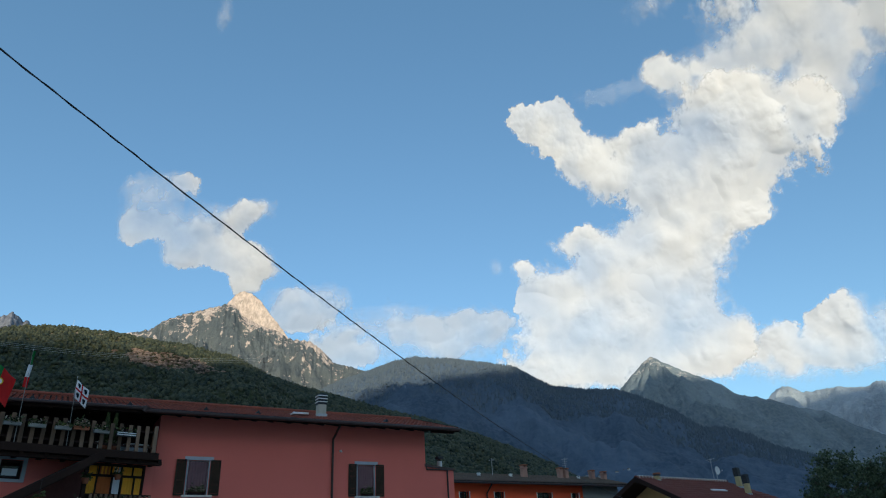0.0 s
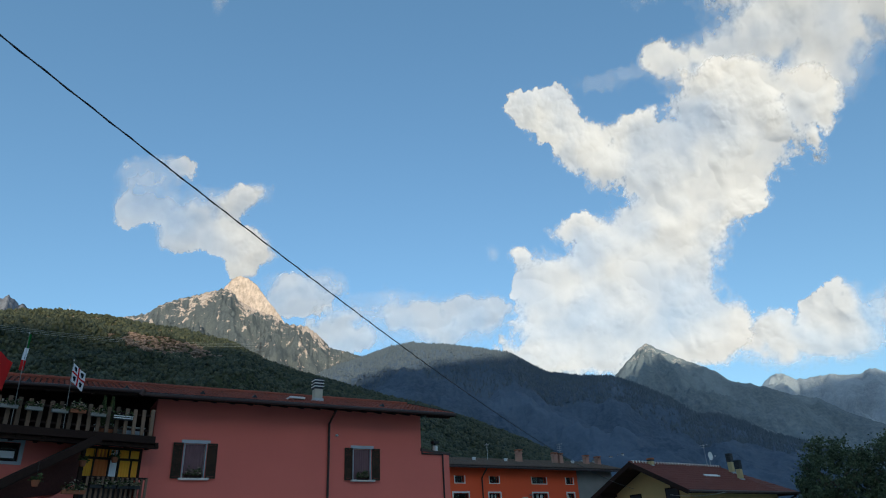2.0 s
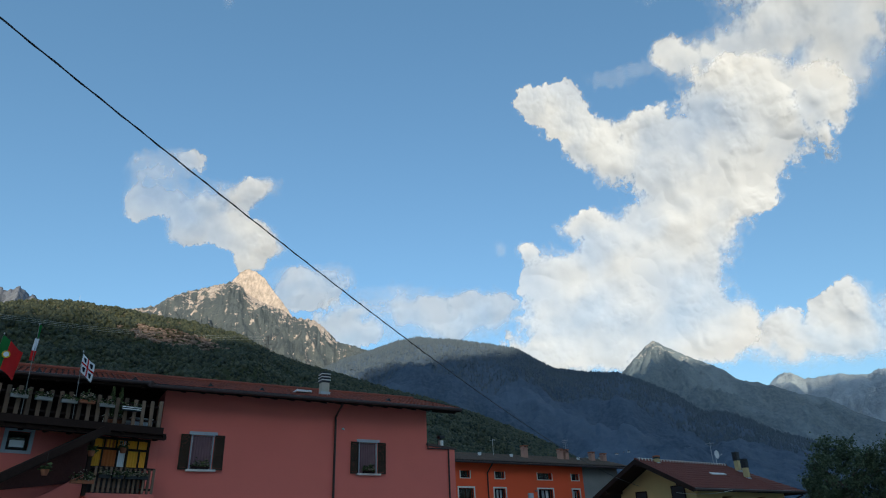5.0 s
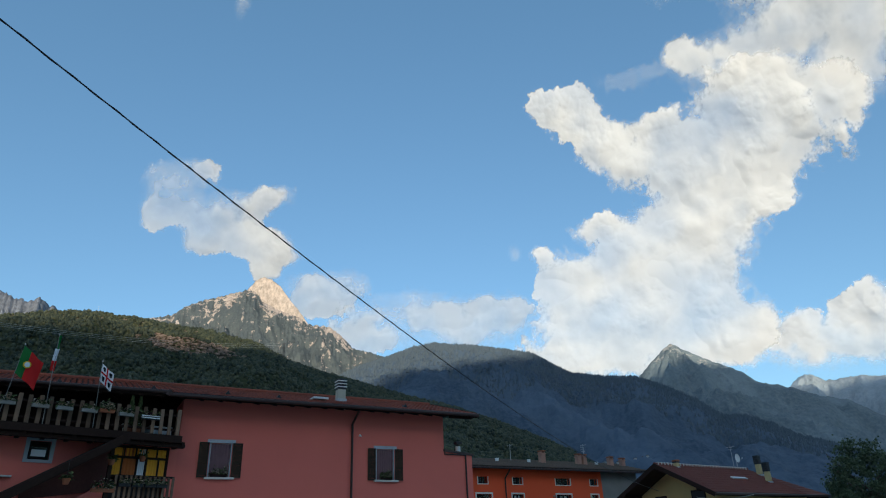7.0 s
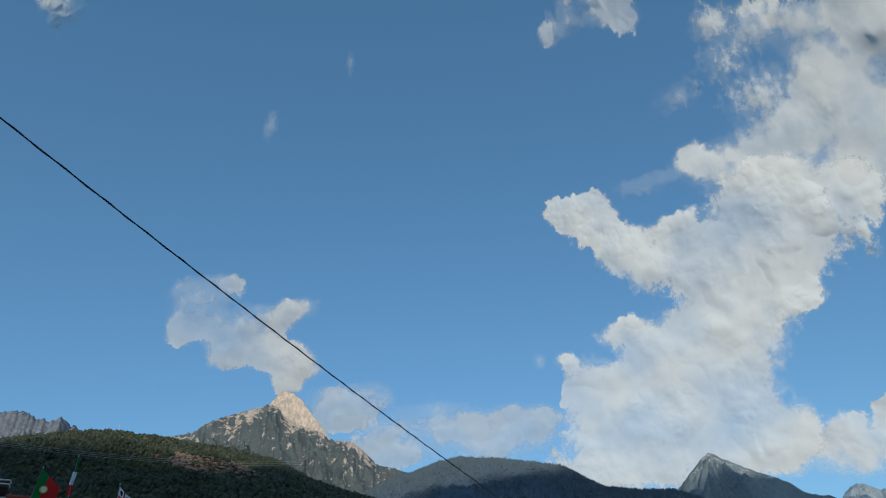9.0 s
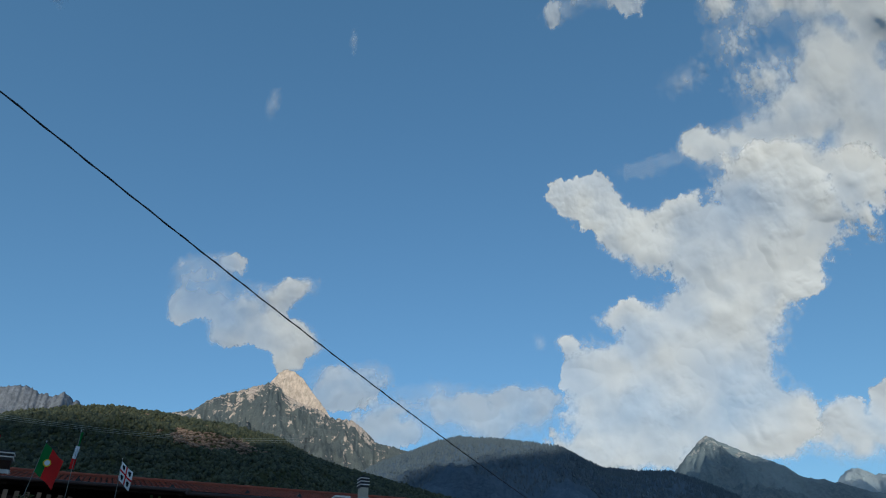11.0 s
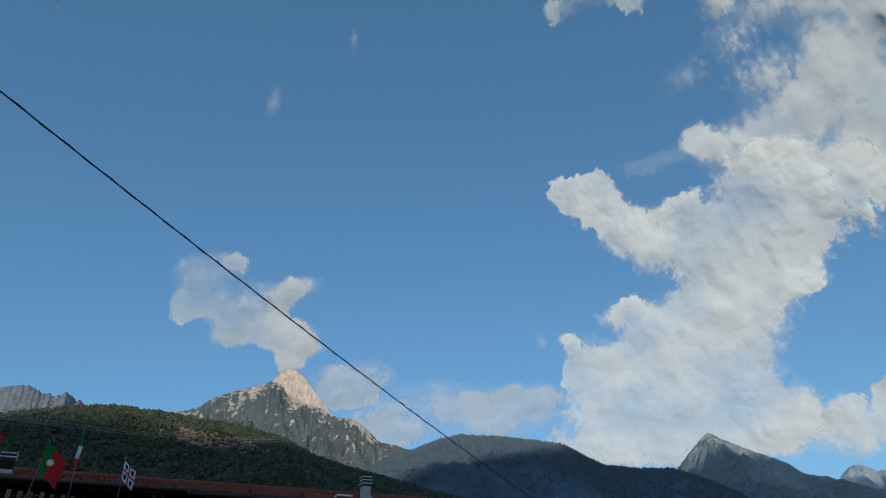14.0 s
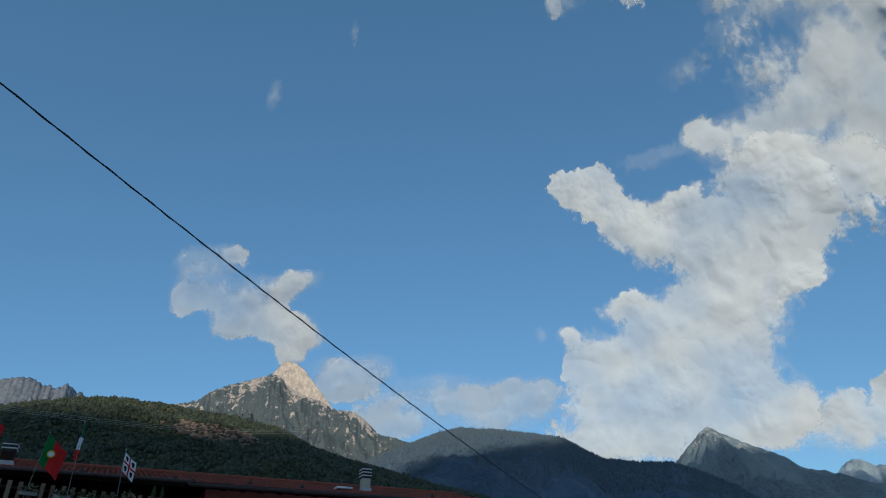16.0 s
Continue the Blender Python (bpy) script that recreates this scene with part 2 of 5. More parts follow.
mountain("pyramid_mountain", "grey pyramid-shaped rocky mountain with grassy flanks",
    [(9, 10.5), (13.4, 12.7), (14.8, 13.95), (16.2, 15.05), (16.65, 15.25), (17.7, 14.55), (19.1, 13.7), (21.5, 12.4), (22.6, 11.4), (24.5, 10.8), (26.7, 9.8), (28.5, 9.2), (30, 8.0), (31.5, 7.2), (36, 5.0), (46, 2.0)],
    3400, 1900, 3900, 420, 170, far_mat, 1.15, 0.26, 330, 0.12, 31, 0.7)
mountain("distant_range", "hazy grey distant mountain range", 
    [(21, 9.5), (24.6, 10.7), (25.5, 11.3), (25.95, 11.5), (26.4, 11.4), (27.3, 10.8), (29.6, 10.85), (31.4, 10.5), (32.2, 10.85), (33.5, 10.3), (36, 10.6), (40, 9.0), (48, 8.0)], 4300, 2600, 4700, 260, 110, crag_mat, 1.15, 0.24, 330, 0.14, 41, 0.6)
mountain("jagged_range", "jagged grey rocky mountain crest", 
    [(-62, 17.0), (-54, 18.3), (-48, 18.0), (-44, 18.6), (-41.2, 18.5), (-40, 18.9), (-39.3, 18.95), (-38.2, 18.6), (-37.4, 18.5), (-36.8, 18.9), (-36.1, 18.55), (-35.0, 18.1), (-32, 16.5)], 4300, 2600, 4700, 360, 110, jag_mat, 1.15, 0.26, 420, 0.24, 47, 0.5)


def shading_range(name, label, crest, q, width, seed):
    """A range behind the camera, square to the sun: crest gives distance across the sunlight and height, in metres."""
    sa = radians(SUN_AZ)
    along = np.linspace(crest[0][0], crest[-1][0], 240)
    h = np.interp(along, [c[0] for c in crest], [c[1] for c in crest]) + 22 * fbm(along / 260, along * 0, 5, seed)
    w = np.linspace(-1, 1, 41)
    S, Wd = np.meshgrid(along, w, indexing="ij")
    d = q + Wd * width + 60 * fbm(S / 500, Wd * 2, 3, seed + 3) * (1 - np.abs(Wd))
    z = h[:, None] * (1 - np.abs(Wd)) ** 1.1 + 30 * fbm(S / 150, Wd * 3, 4, seed + 9) * np.sin(np.pi * np.abs(Wd)) - 3
    x = S * math.cos(sa) * -1 + d * math.sin(sa)
    y = S * math.sin(sa) + d * math.cos(sa)
    me, _ = grid_mesh(name, np.stack([x, y, z], -1).reshape(-1, 3), 240, 41)
    me.materials.append(ridge_mat)
    return tagged(new(name, me), label, "mountain", kind="structure")


# unseen range added on the sunset side, shaped to shade village and lower slopes
shading_range("sunset_mountain", "unseen mountain added on the sunset side to shade the valley",
    [(-7000, 3080), (-592, 3115), (-300, 3118), (-225, 3300), (-140, 3700), (40, 3720), (300, 3755), (480, 3930), (790, 4060), (1250, 4240), (2340, 4320), (7000, 4250)], 9000, 3200, 77)


# ---- forest on the hill ----
def scatter_mesh(name, template_v, template_f, places, sizes, heights, turns, mat, smooth=True):
    """Many copies of one small shape joined into one mesh."""
    n, k = len(places), len(template_v)
    c, s = np.cos(turns)[:, None], np.sin(turns)[:, None]
    tv = template_v[None, :, :] * np.stack([sizes, sizes, heights], -1)[:, None, :]
    vx = tv[..., 0] * c - tv[..., 1] * s + places[:, 0:1]
    vy = tv[..., 0] * s + tv[..., 1] * c + places[:, 1:2]
    vz = tv[..., 2] + places[:, 2:3]
    verts = np.stack([vx, vy, vz], -1).reshape(-1, 3)
    faces = (template_f[None] + (np.arange(n) * k)[:, None, None]).reshape(-1, template_f.shape[1])
    me = bpy.data.meshes.new(name)
    me.from_pydata(verts.tolist(), [], faces.tolist())
    me.polygons.foreach_set("use_smooth", [smooth] * len(me.polygons))
    me.materials.append(mat)
    me.update()
    return me


def ball(sub, rough, seed, squash=1.0):
    b = bmesh.new()
    bmesh.ops.create_icosphere(b, subdivisions=sub, radius=1)
    v = np.array([x.co[:] for x in b.verts]); f = np.array([[x.index for x in p.verts] for p in b.faces])
    b.free()
    rng = np.random.RandomState(seed)
    v = v * (1 + rough * rng.uniform(-1, 1, len(v)))[:, None]
    v[:, 2] *= squash
    return v, f


def leaf_material(name, dark, light, spread=0.5, scale=2.0):
    m = bpy.data.materials.new(name)
    m.use_nodes = True
    N, L = m.node_tree.nodes, m.node_tree.links.new
    b = N["Principled BSDF"]
    b.inputs["Roughness"].default_value = 0.75
    b.inputs["Specular IOR Level"].default_value = 0.25
    geo, tn = N.new("ShaderNodeNewGeometry"), N.new("ShaderNodeTexNoise")
    tn.inputs["Scale"].default_value, tn.inputs["Detail"].default_value = scale, 5
    L(geo.outputs["Position"], tn.inputs["Vector"])
    add = N.new("ShaderNodeMath"); add.operation = "ADD"
    mul = N.new("ShaderNodeMath"); mul.operation = "MULTIPLY_ADD"
    mul.inputs[1].default_value, mul.inputs[2].default_value = spread, -spread / 2
    L(geo.outputs["Random Per Island"], mul.inputs[0]); L(mul.outputs[0], add.inputs[0]); L(tn.outputs["Fac"], add.inputs[1])
    mx = N.new("ShaderNodeMix"); mx.data_type = "RGBA"
    mx.inputs["A"].default_value, mx.inputs["B"].default_value = (*dark, 1), (*light, 1)
    L(add.outputs[0], mx.inputs["Factor"]); L(mx.outputs["Result"], b.inputs["Base Color"])
    return m


wood_mat = leaf_material("broadleaf_forest", (0.016, 0.026, 0.019), (0.086, 0.092, 0.052), 0.8, 0.25)
# conifers take the ridge's blue-grey, distance haze included in the colour
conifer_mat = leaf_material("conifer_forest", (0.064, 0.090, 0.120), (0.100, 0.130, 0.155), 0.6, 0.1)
az, el, gx, gy, gz = hill_grid
rng = np.random.RandomState(5)
count = 60000
ui = rng.uniform(0, 1, count * 2)
lo, hi = np.searchsorted(az, -47), np.searchsorted(az, 16)
iu = (lo + ui * (hi - lo)).astype(int)
vv = rng.uniform(0.10, 1.0, count * 2) ** 0.75 * int(130 * 0.82)
iv = np.minimum(vv.astype(int), int(130 * 0.82))
fx, fv = rng.uniform(0, 1, count * 2), vv - iv
def on_hill(g):
    g0 = g[iu, iv] * (1 - fx) + g[np.minimum(iu + 1, len(az) - 1), iv] * fx
    g1 = g[iu, np.minimum(iv + 1, 129)] * (1 - fx) + g[np.minimum(iu + 1, len(az) - 1), np.minimum(iv + 1, 129)] * fx
    return g0 * (1 - fv) + g1 * fv
px, py, pz = on_hill(gx), on_hill(gy), on_hill(gz)
paz = np.degrees(np.arctan2(px, py)); pel = np.degrees(np.arctan2(pz - 1.6, np.hypot(px, py)))
bare = ((paz + 25.2) / 4.0) ** 2 + ((pel - 16.3 + (paz + 25) * 0.11) / 0.62) ** 2 + 0.9 * smooth_noise(px / 22, py / 22, 4) < 1.0
ok = np.where((~bare) & (pz > 3))[0][:count]
sz = rng.uniform(1.3, 3.2, len(ok)) * np.clip(np.hypot(px[ok], py[ok]) / 800, 0.6, 1.0) * (0.75 + 0.5 * (smooth_noise(px[ok] / 60, py[ok] / 60, 9) + 0.5))
dist = np.hypot(px[ok], py[ok])
turn = rng.uniform(0, 6.28, len(ok))
tall_k = rng.uniform(0.8, 1.35, len(ok))
kind_k = rng.randint(0, 3, len(ok))
for near_k, sub, rough in ((True, 2, 0.30), (False, 1, 0.38)):
    for k in range(3):
        pick = np.where(((dist < 500) == near_k) & (kind_k == k))[0]
        tv, tf = ball(sub, rough, 3 + 7 * k, 1.0)
        tilt = Matrix.Rotation(0.5 * k + 0.2, 3, "X")
        tv = tv @ np.array(tilt)
        me = scatter_mesh("forest_trees", tv, tf, np.stack([px[ok][pick], py[ok][pick], pz[ok][pick] + sz[pick] * 0.5], -1), sz[pick], sz[pick] * tall_k[pick], turn[pick], wood_mat)
        tagged(new("forest_trees", me), "dense broadleaf wood covering the hillside", "forest", kind="stuff")
scar = np.where(bare & (pz > 3))[0][:2200]
rv, rf = ball(1, 0.3, 8, 0.5)
scar_mat = leaf_material("bare_pink_scree", (0.11, 0.080, 0.060), (0.42, 0.30, 0.24), 0.8, 0.3)
me = scatter_mesh("scree", rv, rf, np.stack([px[scar], py[scar], pz[scar] + 0.6], -1), rng.uniform(1.2, 3.8, len(scar)), rng.uniform(0.8, 3.2, len(scar)), rng.uniform(0, 6, len(scar)), scar_mat, False)
tagged(new("scree", me), "bare pinkish rocks of a scar on the hillside", "rocks", kind="stuff")

# conifers along the crest of the middle mountain
az, el, gx, gy, gz = mid_grid
front = int(180 * 0.82)
count = 16000
iu = rng.randint(np.searchsorted(az, -13), np.searchsorted(az, 29), count)
deep = rng.uniform(0, 1, count) < 0.75             # three in four stand down the slope
iv = front - np.where(deep, rng.uniform(0, 1, count) ** 1.6 * 45, np.abs(rng.normal(0, 1, count)) * 4).astype(int)
iv = np.clip(iv, 60, front)
jit = rng.uniform(-5, 5, (count, 2))
k = np.arange(6) / 6 * 2 * np.pi
cone_v = np.concatenate([np.stack([np.cos(k), np.sin(k), k * 0 - 0.1], -1), [[0, 0, 1]]])
cone_f = np.array([[i, (i + 1) % 6, 6] for i in range(6)])
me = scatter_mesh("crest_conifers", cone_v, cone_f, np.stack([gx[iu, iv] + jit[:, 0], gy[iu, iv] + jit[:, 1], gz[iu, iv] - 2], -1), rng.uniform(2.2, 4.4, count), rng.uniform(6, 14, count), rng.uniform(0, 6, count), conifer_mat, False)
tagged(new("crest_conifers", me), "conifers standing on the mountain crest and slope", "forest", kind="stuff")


# ---- clouds ----
cloud_mat = bpy.data.materials.new("cloud")
cloud_mat.use_nodes = True
N, L = cloud_mat.node_tree.nodes, cloud_mat.node_tree.links.new
N.remove(N["Principled BSDF"])
dif, trl, tra = N.new("ShaderNodeBsdfDiffuse"), N.new("ShaderNodeBsdfTranslucent"), N.new("ShaderNodeBsdfTransparent")
dif.inputs["Color"].default_value = trl.inputs["Color"].default_value = (0.715, 0.715, 0.735, 1)
att = N.new("ShaderNodeAttribute"); att.attribute_name = "cover"
m1, m2 = N.new("ShaderNodeMixShader"), N.new("ShaderNodeMixShader")
m1.inputs[0].default_value = 0.25
cpos, cnoise, cbump = N.new("ShaderNodeNewGeometry"), N.new("ShaderNodeTexNoise"), N.new("ShaderNodeBump")
cnoise.inputs["Scale"].default_value, cnoise.inputs["Detail"].default_value, cnoise.inputs["Roughness"].default_value = 0.0065, 8, 0.50
cbump.inputs["Strength"].default_value, cbump.inputs["Distance"].default_value = 0.12, 16
L(cpos.outputs["Position"], cnoise.inputs["Vector"]); L(cnoise.outputs["Fac"], cbump.inputs["Height"]); 
lean = N.new("ShaderNodeVectorMath"); lean.operation = "ADD"       # light scattered inside evens out the shading
lean.inputs[1].default_value = tuple(sun_way * 0.55)
unit_n = N.new("ShaderNodeVectorMath"); unit_n.operation = "NORMALIZE"
L(cbump.outputs[0], lean.inputs[0]); L(lean.outputs[0], unit_n.inputs[0]); L(unit_n.outputs[0], dif.inputs["Normal"])
L(dif.outputs[0], m1.inputs[1]); L(trl.outputs[0], m1.inputs[2])
L(att.outputs["Fac"], m2.inputs[0]); L(tra.outputs[0], m2.inputs[1]); L(m1.outputs[0], m2.inputs[2])
L(m2.outputs[0], N["Material Output"].inputs["Surface"])


def cloud(label, blobs, seed, step=0.075, soft=0.9, rough=1.0, veil=1.0, distance=4200.0, billow=1.0, grow=0.0, tilt=(0.0, 0.0), fog=0.5, crisp=(), frayed=(), thin=()):
    """A cumulus body. blobs: azimuth, height, half width, half height in degrees of its billows; rounded puffs break up
    outline and face.
    tilt: how steeply the face leans to one side and downwards; fog: the share of the face with no puffs; crisp, frayed:
    spots (azimuth, height, reach) with hard or torn rims; thin: spots where the blue shows through, greying the face in
    place of shade."""
    b = np.array(blobs, float)
    pad = 2.0
    a0, a1 = (b[:, 0] - b[:, 2]).min() - pad, (b[:, 0] + b[:, 2]).max() + pad
    e0, e1 = (b[:, 1] - b[:, 3]).min() - pad, (b[:, 1] + b[:, 3]).max() + pad
    nu, nv = int((a1 - a0) / step), int((e1 - e0) / step)
    A, E = np.meshgrid(np.linspace(a0, a1, nu), np.linspace(e0, e1, nv), indexing="ij")
    wx = A + rough * (0.45 * fbm(A * 0.35, E * 0.35, 3, seed) + 0.30 * fbm(A * 1.3, E * 1.3, 4, seed + 3))
    wy = E + rough * (0.45 * fbm(A * 0.35 + 40, E * 0.35, 3, seed + 1) + 0.30 * fbm(A * 1.3 + 9, E * 1.3, 4, seed + 4))
    def union(px, py, k):
        total = np.zeros(A.shape)
        for x, y, w, h in b:
            total += np.exp(k * (1 - np.sqrt(((px - x) / w) ** 2 + ((py - y) / h) ** 2 + 0.01)) * min(w, h))
        return np.log(total + 1e-9) / k
    F = union(wx, wy, 3.5)
    lumps = 0.30 * puffs(wx * 0.6, wy * 0.6, seed + 8) + 0.34 * puffs(wx * 1.2, wy * 1.2, seed + 9) + 0.24 * puffs(wx * 2.6, wy * 2.6, seed + 10) + 0.13 * puffs(wx * 5.2, wy * 5.2, seed + 12)
    edge = F - 0.22 + grow + rough * (0.75 * lumps + 0.34 * fbm(A * 1.0, E * 1.0, 7, seed + 30, 0.68))
    patch = np.clip(0.5 + 1.8 * fbm(A * 0.22, E * 0.22, 3, seed + 50), 0, 1)     # some rims are crisp, others fray
    lively = np.clip((1 - fog) + 1.5 * fbm(A * 0.20 + 7, E * 0.20, 3, seed + 64), 0.06, 1.0)
    for x, y, w in crisp:
        g = np.exp(-(((A - x) / w) ** 2 + ((E - y) / w) ** 2))
        patch, lively = patch * (1 - g), lively + (0.85 - lively) * g
    for x, y, w in frayed:
        g = np.exp(-(((A - x) / w) ** 2 + ((E - y) / w) ** 2))
        patch = patch + (1 - patch) * g
        edge = edge + g * 0.9 * fbm(A * 1.1, E * 1.1, 6, seed + 90, 0.65)
    dens = np.clip(edge / (soft * (0.18 + 1.5 * patch)), 0, 1)
    dens = dens * dens * (3 - 2 * dens) * veil
    dens = dens * np.clip(0.95 + 0.42 * fbm(A * 0.20, E * 0.20, 5, seed + 77, 0.5), 0.74, 1.0)
    for x, y, w in thin:
        dens = dens * (1 - 0.26 * np.exp(-(((A - x) / w) ** 2 + ((E - y) / w) ** 2)))
    face = 0.45 * np.sqrt(np.maximum(union(A, E, 1.6), 0) + 0.6) + 0.30 * smooth_noise(A * 0.25, E * 0.25, seed + 60)
    wav = 0.5 * fbm(A * 0.5, E * 0.5, 3, seed + 66)
    bumps = 0.85 * puffs(A * 0.34 + wav, E * 0.40 + wav, seed + 21) + 0.42 * puffs(A * 0.8 + wav, E * 0.9 - wav, seed + 22) + 0.16 * puffs(wx * 1.8, wy * 1.9, seed + 23) + 0.05 * puffs(wx * 4.2, wy * 4.2, seed + 24)
    body = face + 0.40 * billow * lively * bumps + tilt[0] * (A - b[:, 0].mean()) + tilt[1] * (E - b[:, 1].mean())
    r = distance - math.radians(1) * distance * body
    P = way(A, E) * r[..., None]
    alive = dens > 0.012
    keep = alive[:-1, :-1] | alive[1:, :-1] | alive[1:, 1:] | alive[:-1, 1:]
    me, used = grid_mesh("cloud", P.reshape(-1, 3), nu, nv, keep)
    lay = me.attributes.new("cover", "FLOAT", "POINT")
    lay.data.foreach_set("value", dens.reshape(-1)[used].astype(np.float32))
    me.materials.append(cloud_mat)
    return tagged(new("cloud", me), label, "cloud", "clouds in the sky", "structure")


CLOUD_BODY = [(23.3, 29.1, 6.1, 4.0), (28.5, 29.1, 3.5, 2.9), (26.4, 25.6, 2.5, 1.9), (20.3, 24.2, 5.7, 3.4), (13.2, 26.0, 1.3, 0.7), (11.1, 25.5, 1.2, 0.7), (6.7, 23.8, 0.9, 0.7), (16.1, 21.1, 8.1, 3.4), (14.2, 17.9, 9.1, 3.4),
    (8.6, 20.6, 2.6, 3.0), (14.6, 24.4, 2.6, 1.6), (23.4, 16.4, 1.8, 1.4), (22.6, 14.6, 1.9, 1.4), (11.3, 15.4, 7.3, 2.1), (18.4, 14.4, 4.9, 1.7), (27.9, 33.2, 5.3, 3.3), (34.1, 31.1, 2.7, 2.6), (31.5, 29.8, 1.7, 1.7), (33.7, 28.4, 0.7, 1.5)]
CLOUD_ARM = [(9.0, 36.6, 1.9, 1.3), (11.3, 36.8, 1.5, 0.9), (11.8, 34.9, 2.4, 1.5), (14.2, 32.5, 2.8, 2.0), (16.2, 30.6, 2.6, 2.0), (18.8, 33.1, 1.8, 0.9), (20.5, 33.9, 0.9, 0.5), (18.6, 31.0, 2.4, 1.6)]
cloud("towering white cumulus cloud with a bright billowing arm", CLOUD_BODY + CLOUD_ARM, 101, 0.06, 0.75, 1.0, 1.0, 4250, 0.85, 0.0, (0, 0), 0.62,
    ((10, 36.5, 3.5), (13, 34, 2.5), (6.7, 23.9, 1.2), (12.5, 26.2, 1.8), (19.5, 33.5, 1.8)), ((33, 30, 3.0), (24, 36, 3.0), (16, 28.5, 2.0), (31, 26, 2.0)),
    ((19.5, 29.5, 2.6), (18.5, 20.2, 2.6), (7.6, 20.6, 2.4), (11.5, 23.8, 2.0), (24.5, 33, 2.2), (16.5, 25.5, 2.0), (13, 16.5, 3.5), (20, 17, 2.5), (27, 31.5, 2.5)))
cloud("ragged upper cloud fraying into the blue",
    [(23.1, 37.7, 1.7, 1.4), (26.2, 36.0, 3.1, 2.1), (29.0, 37.2, 3.0, 2.2), (35.0, 33.8, 3.0, 2.6), (32.3, 36.8, 4.0, 3.1), (37.3, 39.0, 4.2, 4.2), (37.2, 34.6, 3.2, 4.3), (33.0, 45.6, 3.1, 1.6), (29.5, 47.4, 1.9, 1.3), (29.1, 44.4, 2.2, 1.4), (23.6, 43.2, 1.4, 0.7), (30.7, 41.0, 3.0, 2.0),
     (37.4, 43.9, 3.6, 2.2), (43.0, 41.6, 4.7, 4.7), (45, 47, 6, 4), (44, 36, 4.5, 4.5)], 137, 0.07, 2.0, 1.1, 0.97, 4330, 0.28, 0.1, (0, 0), 0.75, (), ((29, 45, 3), (24, 43, 2.5), (30, 41, 3)))
cloud("bank of white cloud behind the distant range",
    [(26.7, 15.2, 1.4, 1.2), (25.3, 14.1, 1.6, 1.2), (28.5, 13.5, 1.9, 1.7), (31.4, 15.3, 2.2, 1.7), (31.9, 13.3, 2.5, 1.8), (32.3, 16.6, 0.9, 0.8), (26.8, 12.9, 2.7, 1.0), (36, 14.5, 3.0, 2.2)], 151, 0.07, 1.1, 0.8, 0.92, 4500, 1.0, 0.1)
# its grey lobes get their shade from thin spots and a tilted face
cloud("grey and white cloud drifting over the limestone peak",
    [(-28.3, 29.4, 2.6, 1.6), (-26.6, 30.8, 1.6, 0.8), (-29.1, 27.2, 1.3, 1.0), (-29.6, 26.2, 0.7, 0.6), (-28.3, 28.0, 1.9, 1.5), (-26.4, 27.8, 1.6, 1.2), (-25.3, 25.4, 1.6, 1.2), (-23.9, 27.4, 2.3, 1.6), (-22.0, 28.4, 2.1, 0.9), (-19.7, 29.2, 1.4, 0.6), (-18.5, 29.7, 0.7, 0.4), (-20.3, 25.5, 2.4, 1.2),
     (-18.6, 24.5, 1.9, 1.0), (-19.4, 23.0, 1.0, 0.8), (-22.2, 26.2, 2.0, 1.4)], 167, 0.05, 1.25, 0.6, 0.93, 4100, 0.6, 0.22, (0.45, 0.45), 0.5, ((-18.6, 24.6, 1.8), (-20, 29.2, 1.8)), (),
    ((-28.3, 29.0, 2.8), (-28.6, 28.2, 2.8), (-29.3, 26.8, 2.0), (-26.0, 25.3, 2.0), (-24.6, 26.6, 2.0), (-26.5, 30.5, 1.5)))
cloud("low pink-white cloud beside the peak",
    [(-14.2, 21.9, 3.2, 1.1), (-12.2, 22.4, 1.6, 0.8), (-14.8, 20.7, 2.5, 1.2)], 171, 0.07, 1.1, 0.7, 0.66, 4110, 0.7, 0.2, (0.1, 0.5), 0.6)
cloud("long low cloud bank behind the forested ridge",
    [(-9.6, 19.3, 3.0, 1.0), (-6.5, 20.0, 3.6, 1.2), (-3.1, 18.8, 4.5, 1.6), (0.6, 19.7, 2.5, 0.8), (2.0, 18.9, 3.0, 1.4), (-0.6, 17.7, 4.0, 1.4), (3.4, 19.9, 0.6, 0.7), (-6.5, 21.0, 1.3, 0.4), (-9, 17.8, 4, 1.2)], 183, 0.07, 1.4, 0.8, 0.66, 4130, 0.7, 0.25, (0.1, 0.5), 0.6)
cloud("small torn wisp of cloud", [(-24.3, 44.4, 0.8, 1.2)], 191, 0.07, 0.9, 0.7, 0.36, 4300)
cloud("small torn wisp of cloud", [(-48.2, 48.0, 1.8, 0.8), (-47.8, 46.7, 0.5, 0.4)], 193, 0.08, 1.3, 0.7, 0.7, 4300, grow=0.3)
cloud("thin streak of high white cloud", [(11.6, 51.5, 1.6, 0.7), (13.6, 52.0, 2.0, 0.8), (17.5, 52.0, 3.0, 0.9), (20.9, 50.6, 1.4, 1.0), (20.5, 52.6, 2.6, 1.0), (15.0, 53.4, 1.4, 0.5)], 197, 0.07, 1.3, 0.9, 0.6, 4300, grow=0.1)
cloud("small torn wisp of cloud", [(4.0, 24.5, 0.8, 0.9)], 199, 0.07, 1.0, 0.5, 0.26, 4300)
cloud("small torn wisp of cloud", [(18.6, 37.3, 1.6, 0.6), (15, 37.5, 0.4, 0.25)], 203, 0.07, 1.7, 1.3, 0.17, 4300)
cloud("small torn wisp of cloud", [(23.2, 43.4, 1.8, 0.8)], 207, 0.07, 1.7, 1.4, 0.22, 4300)
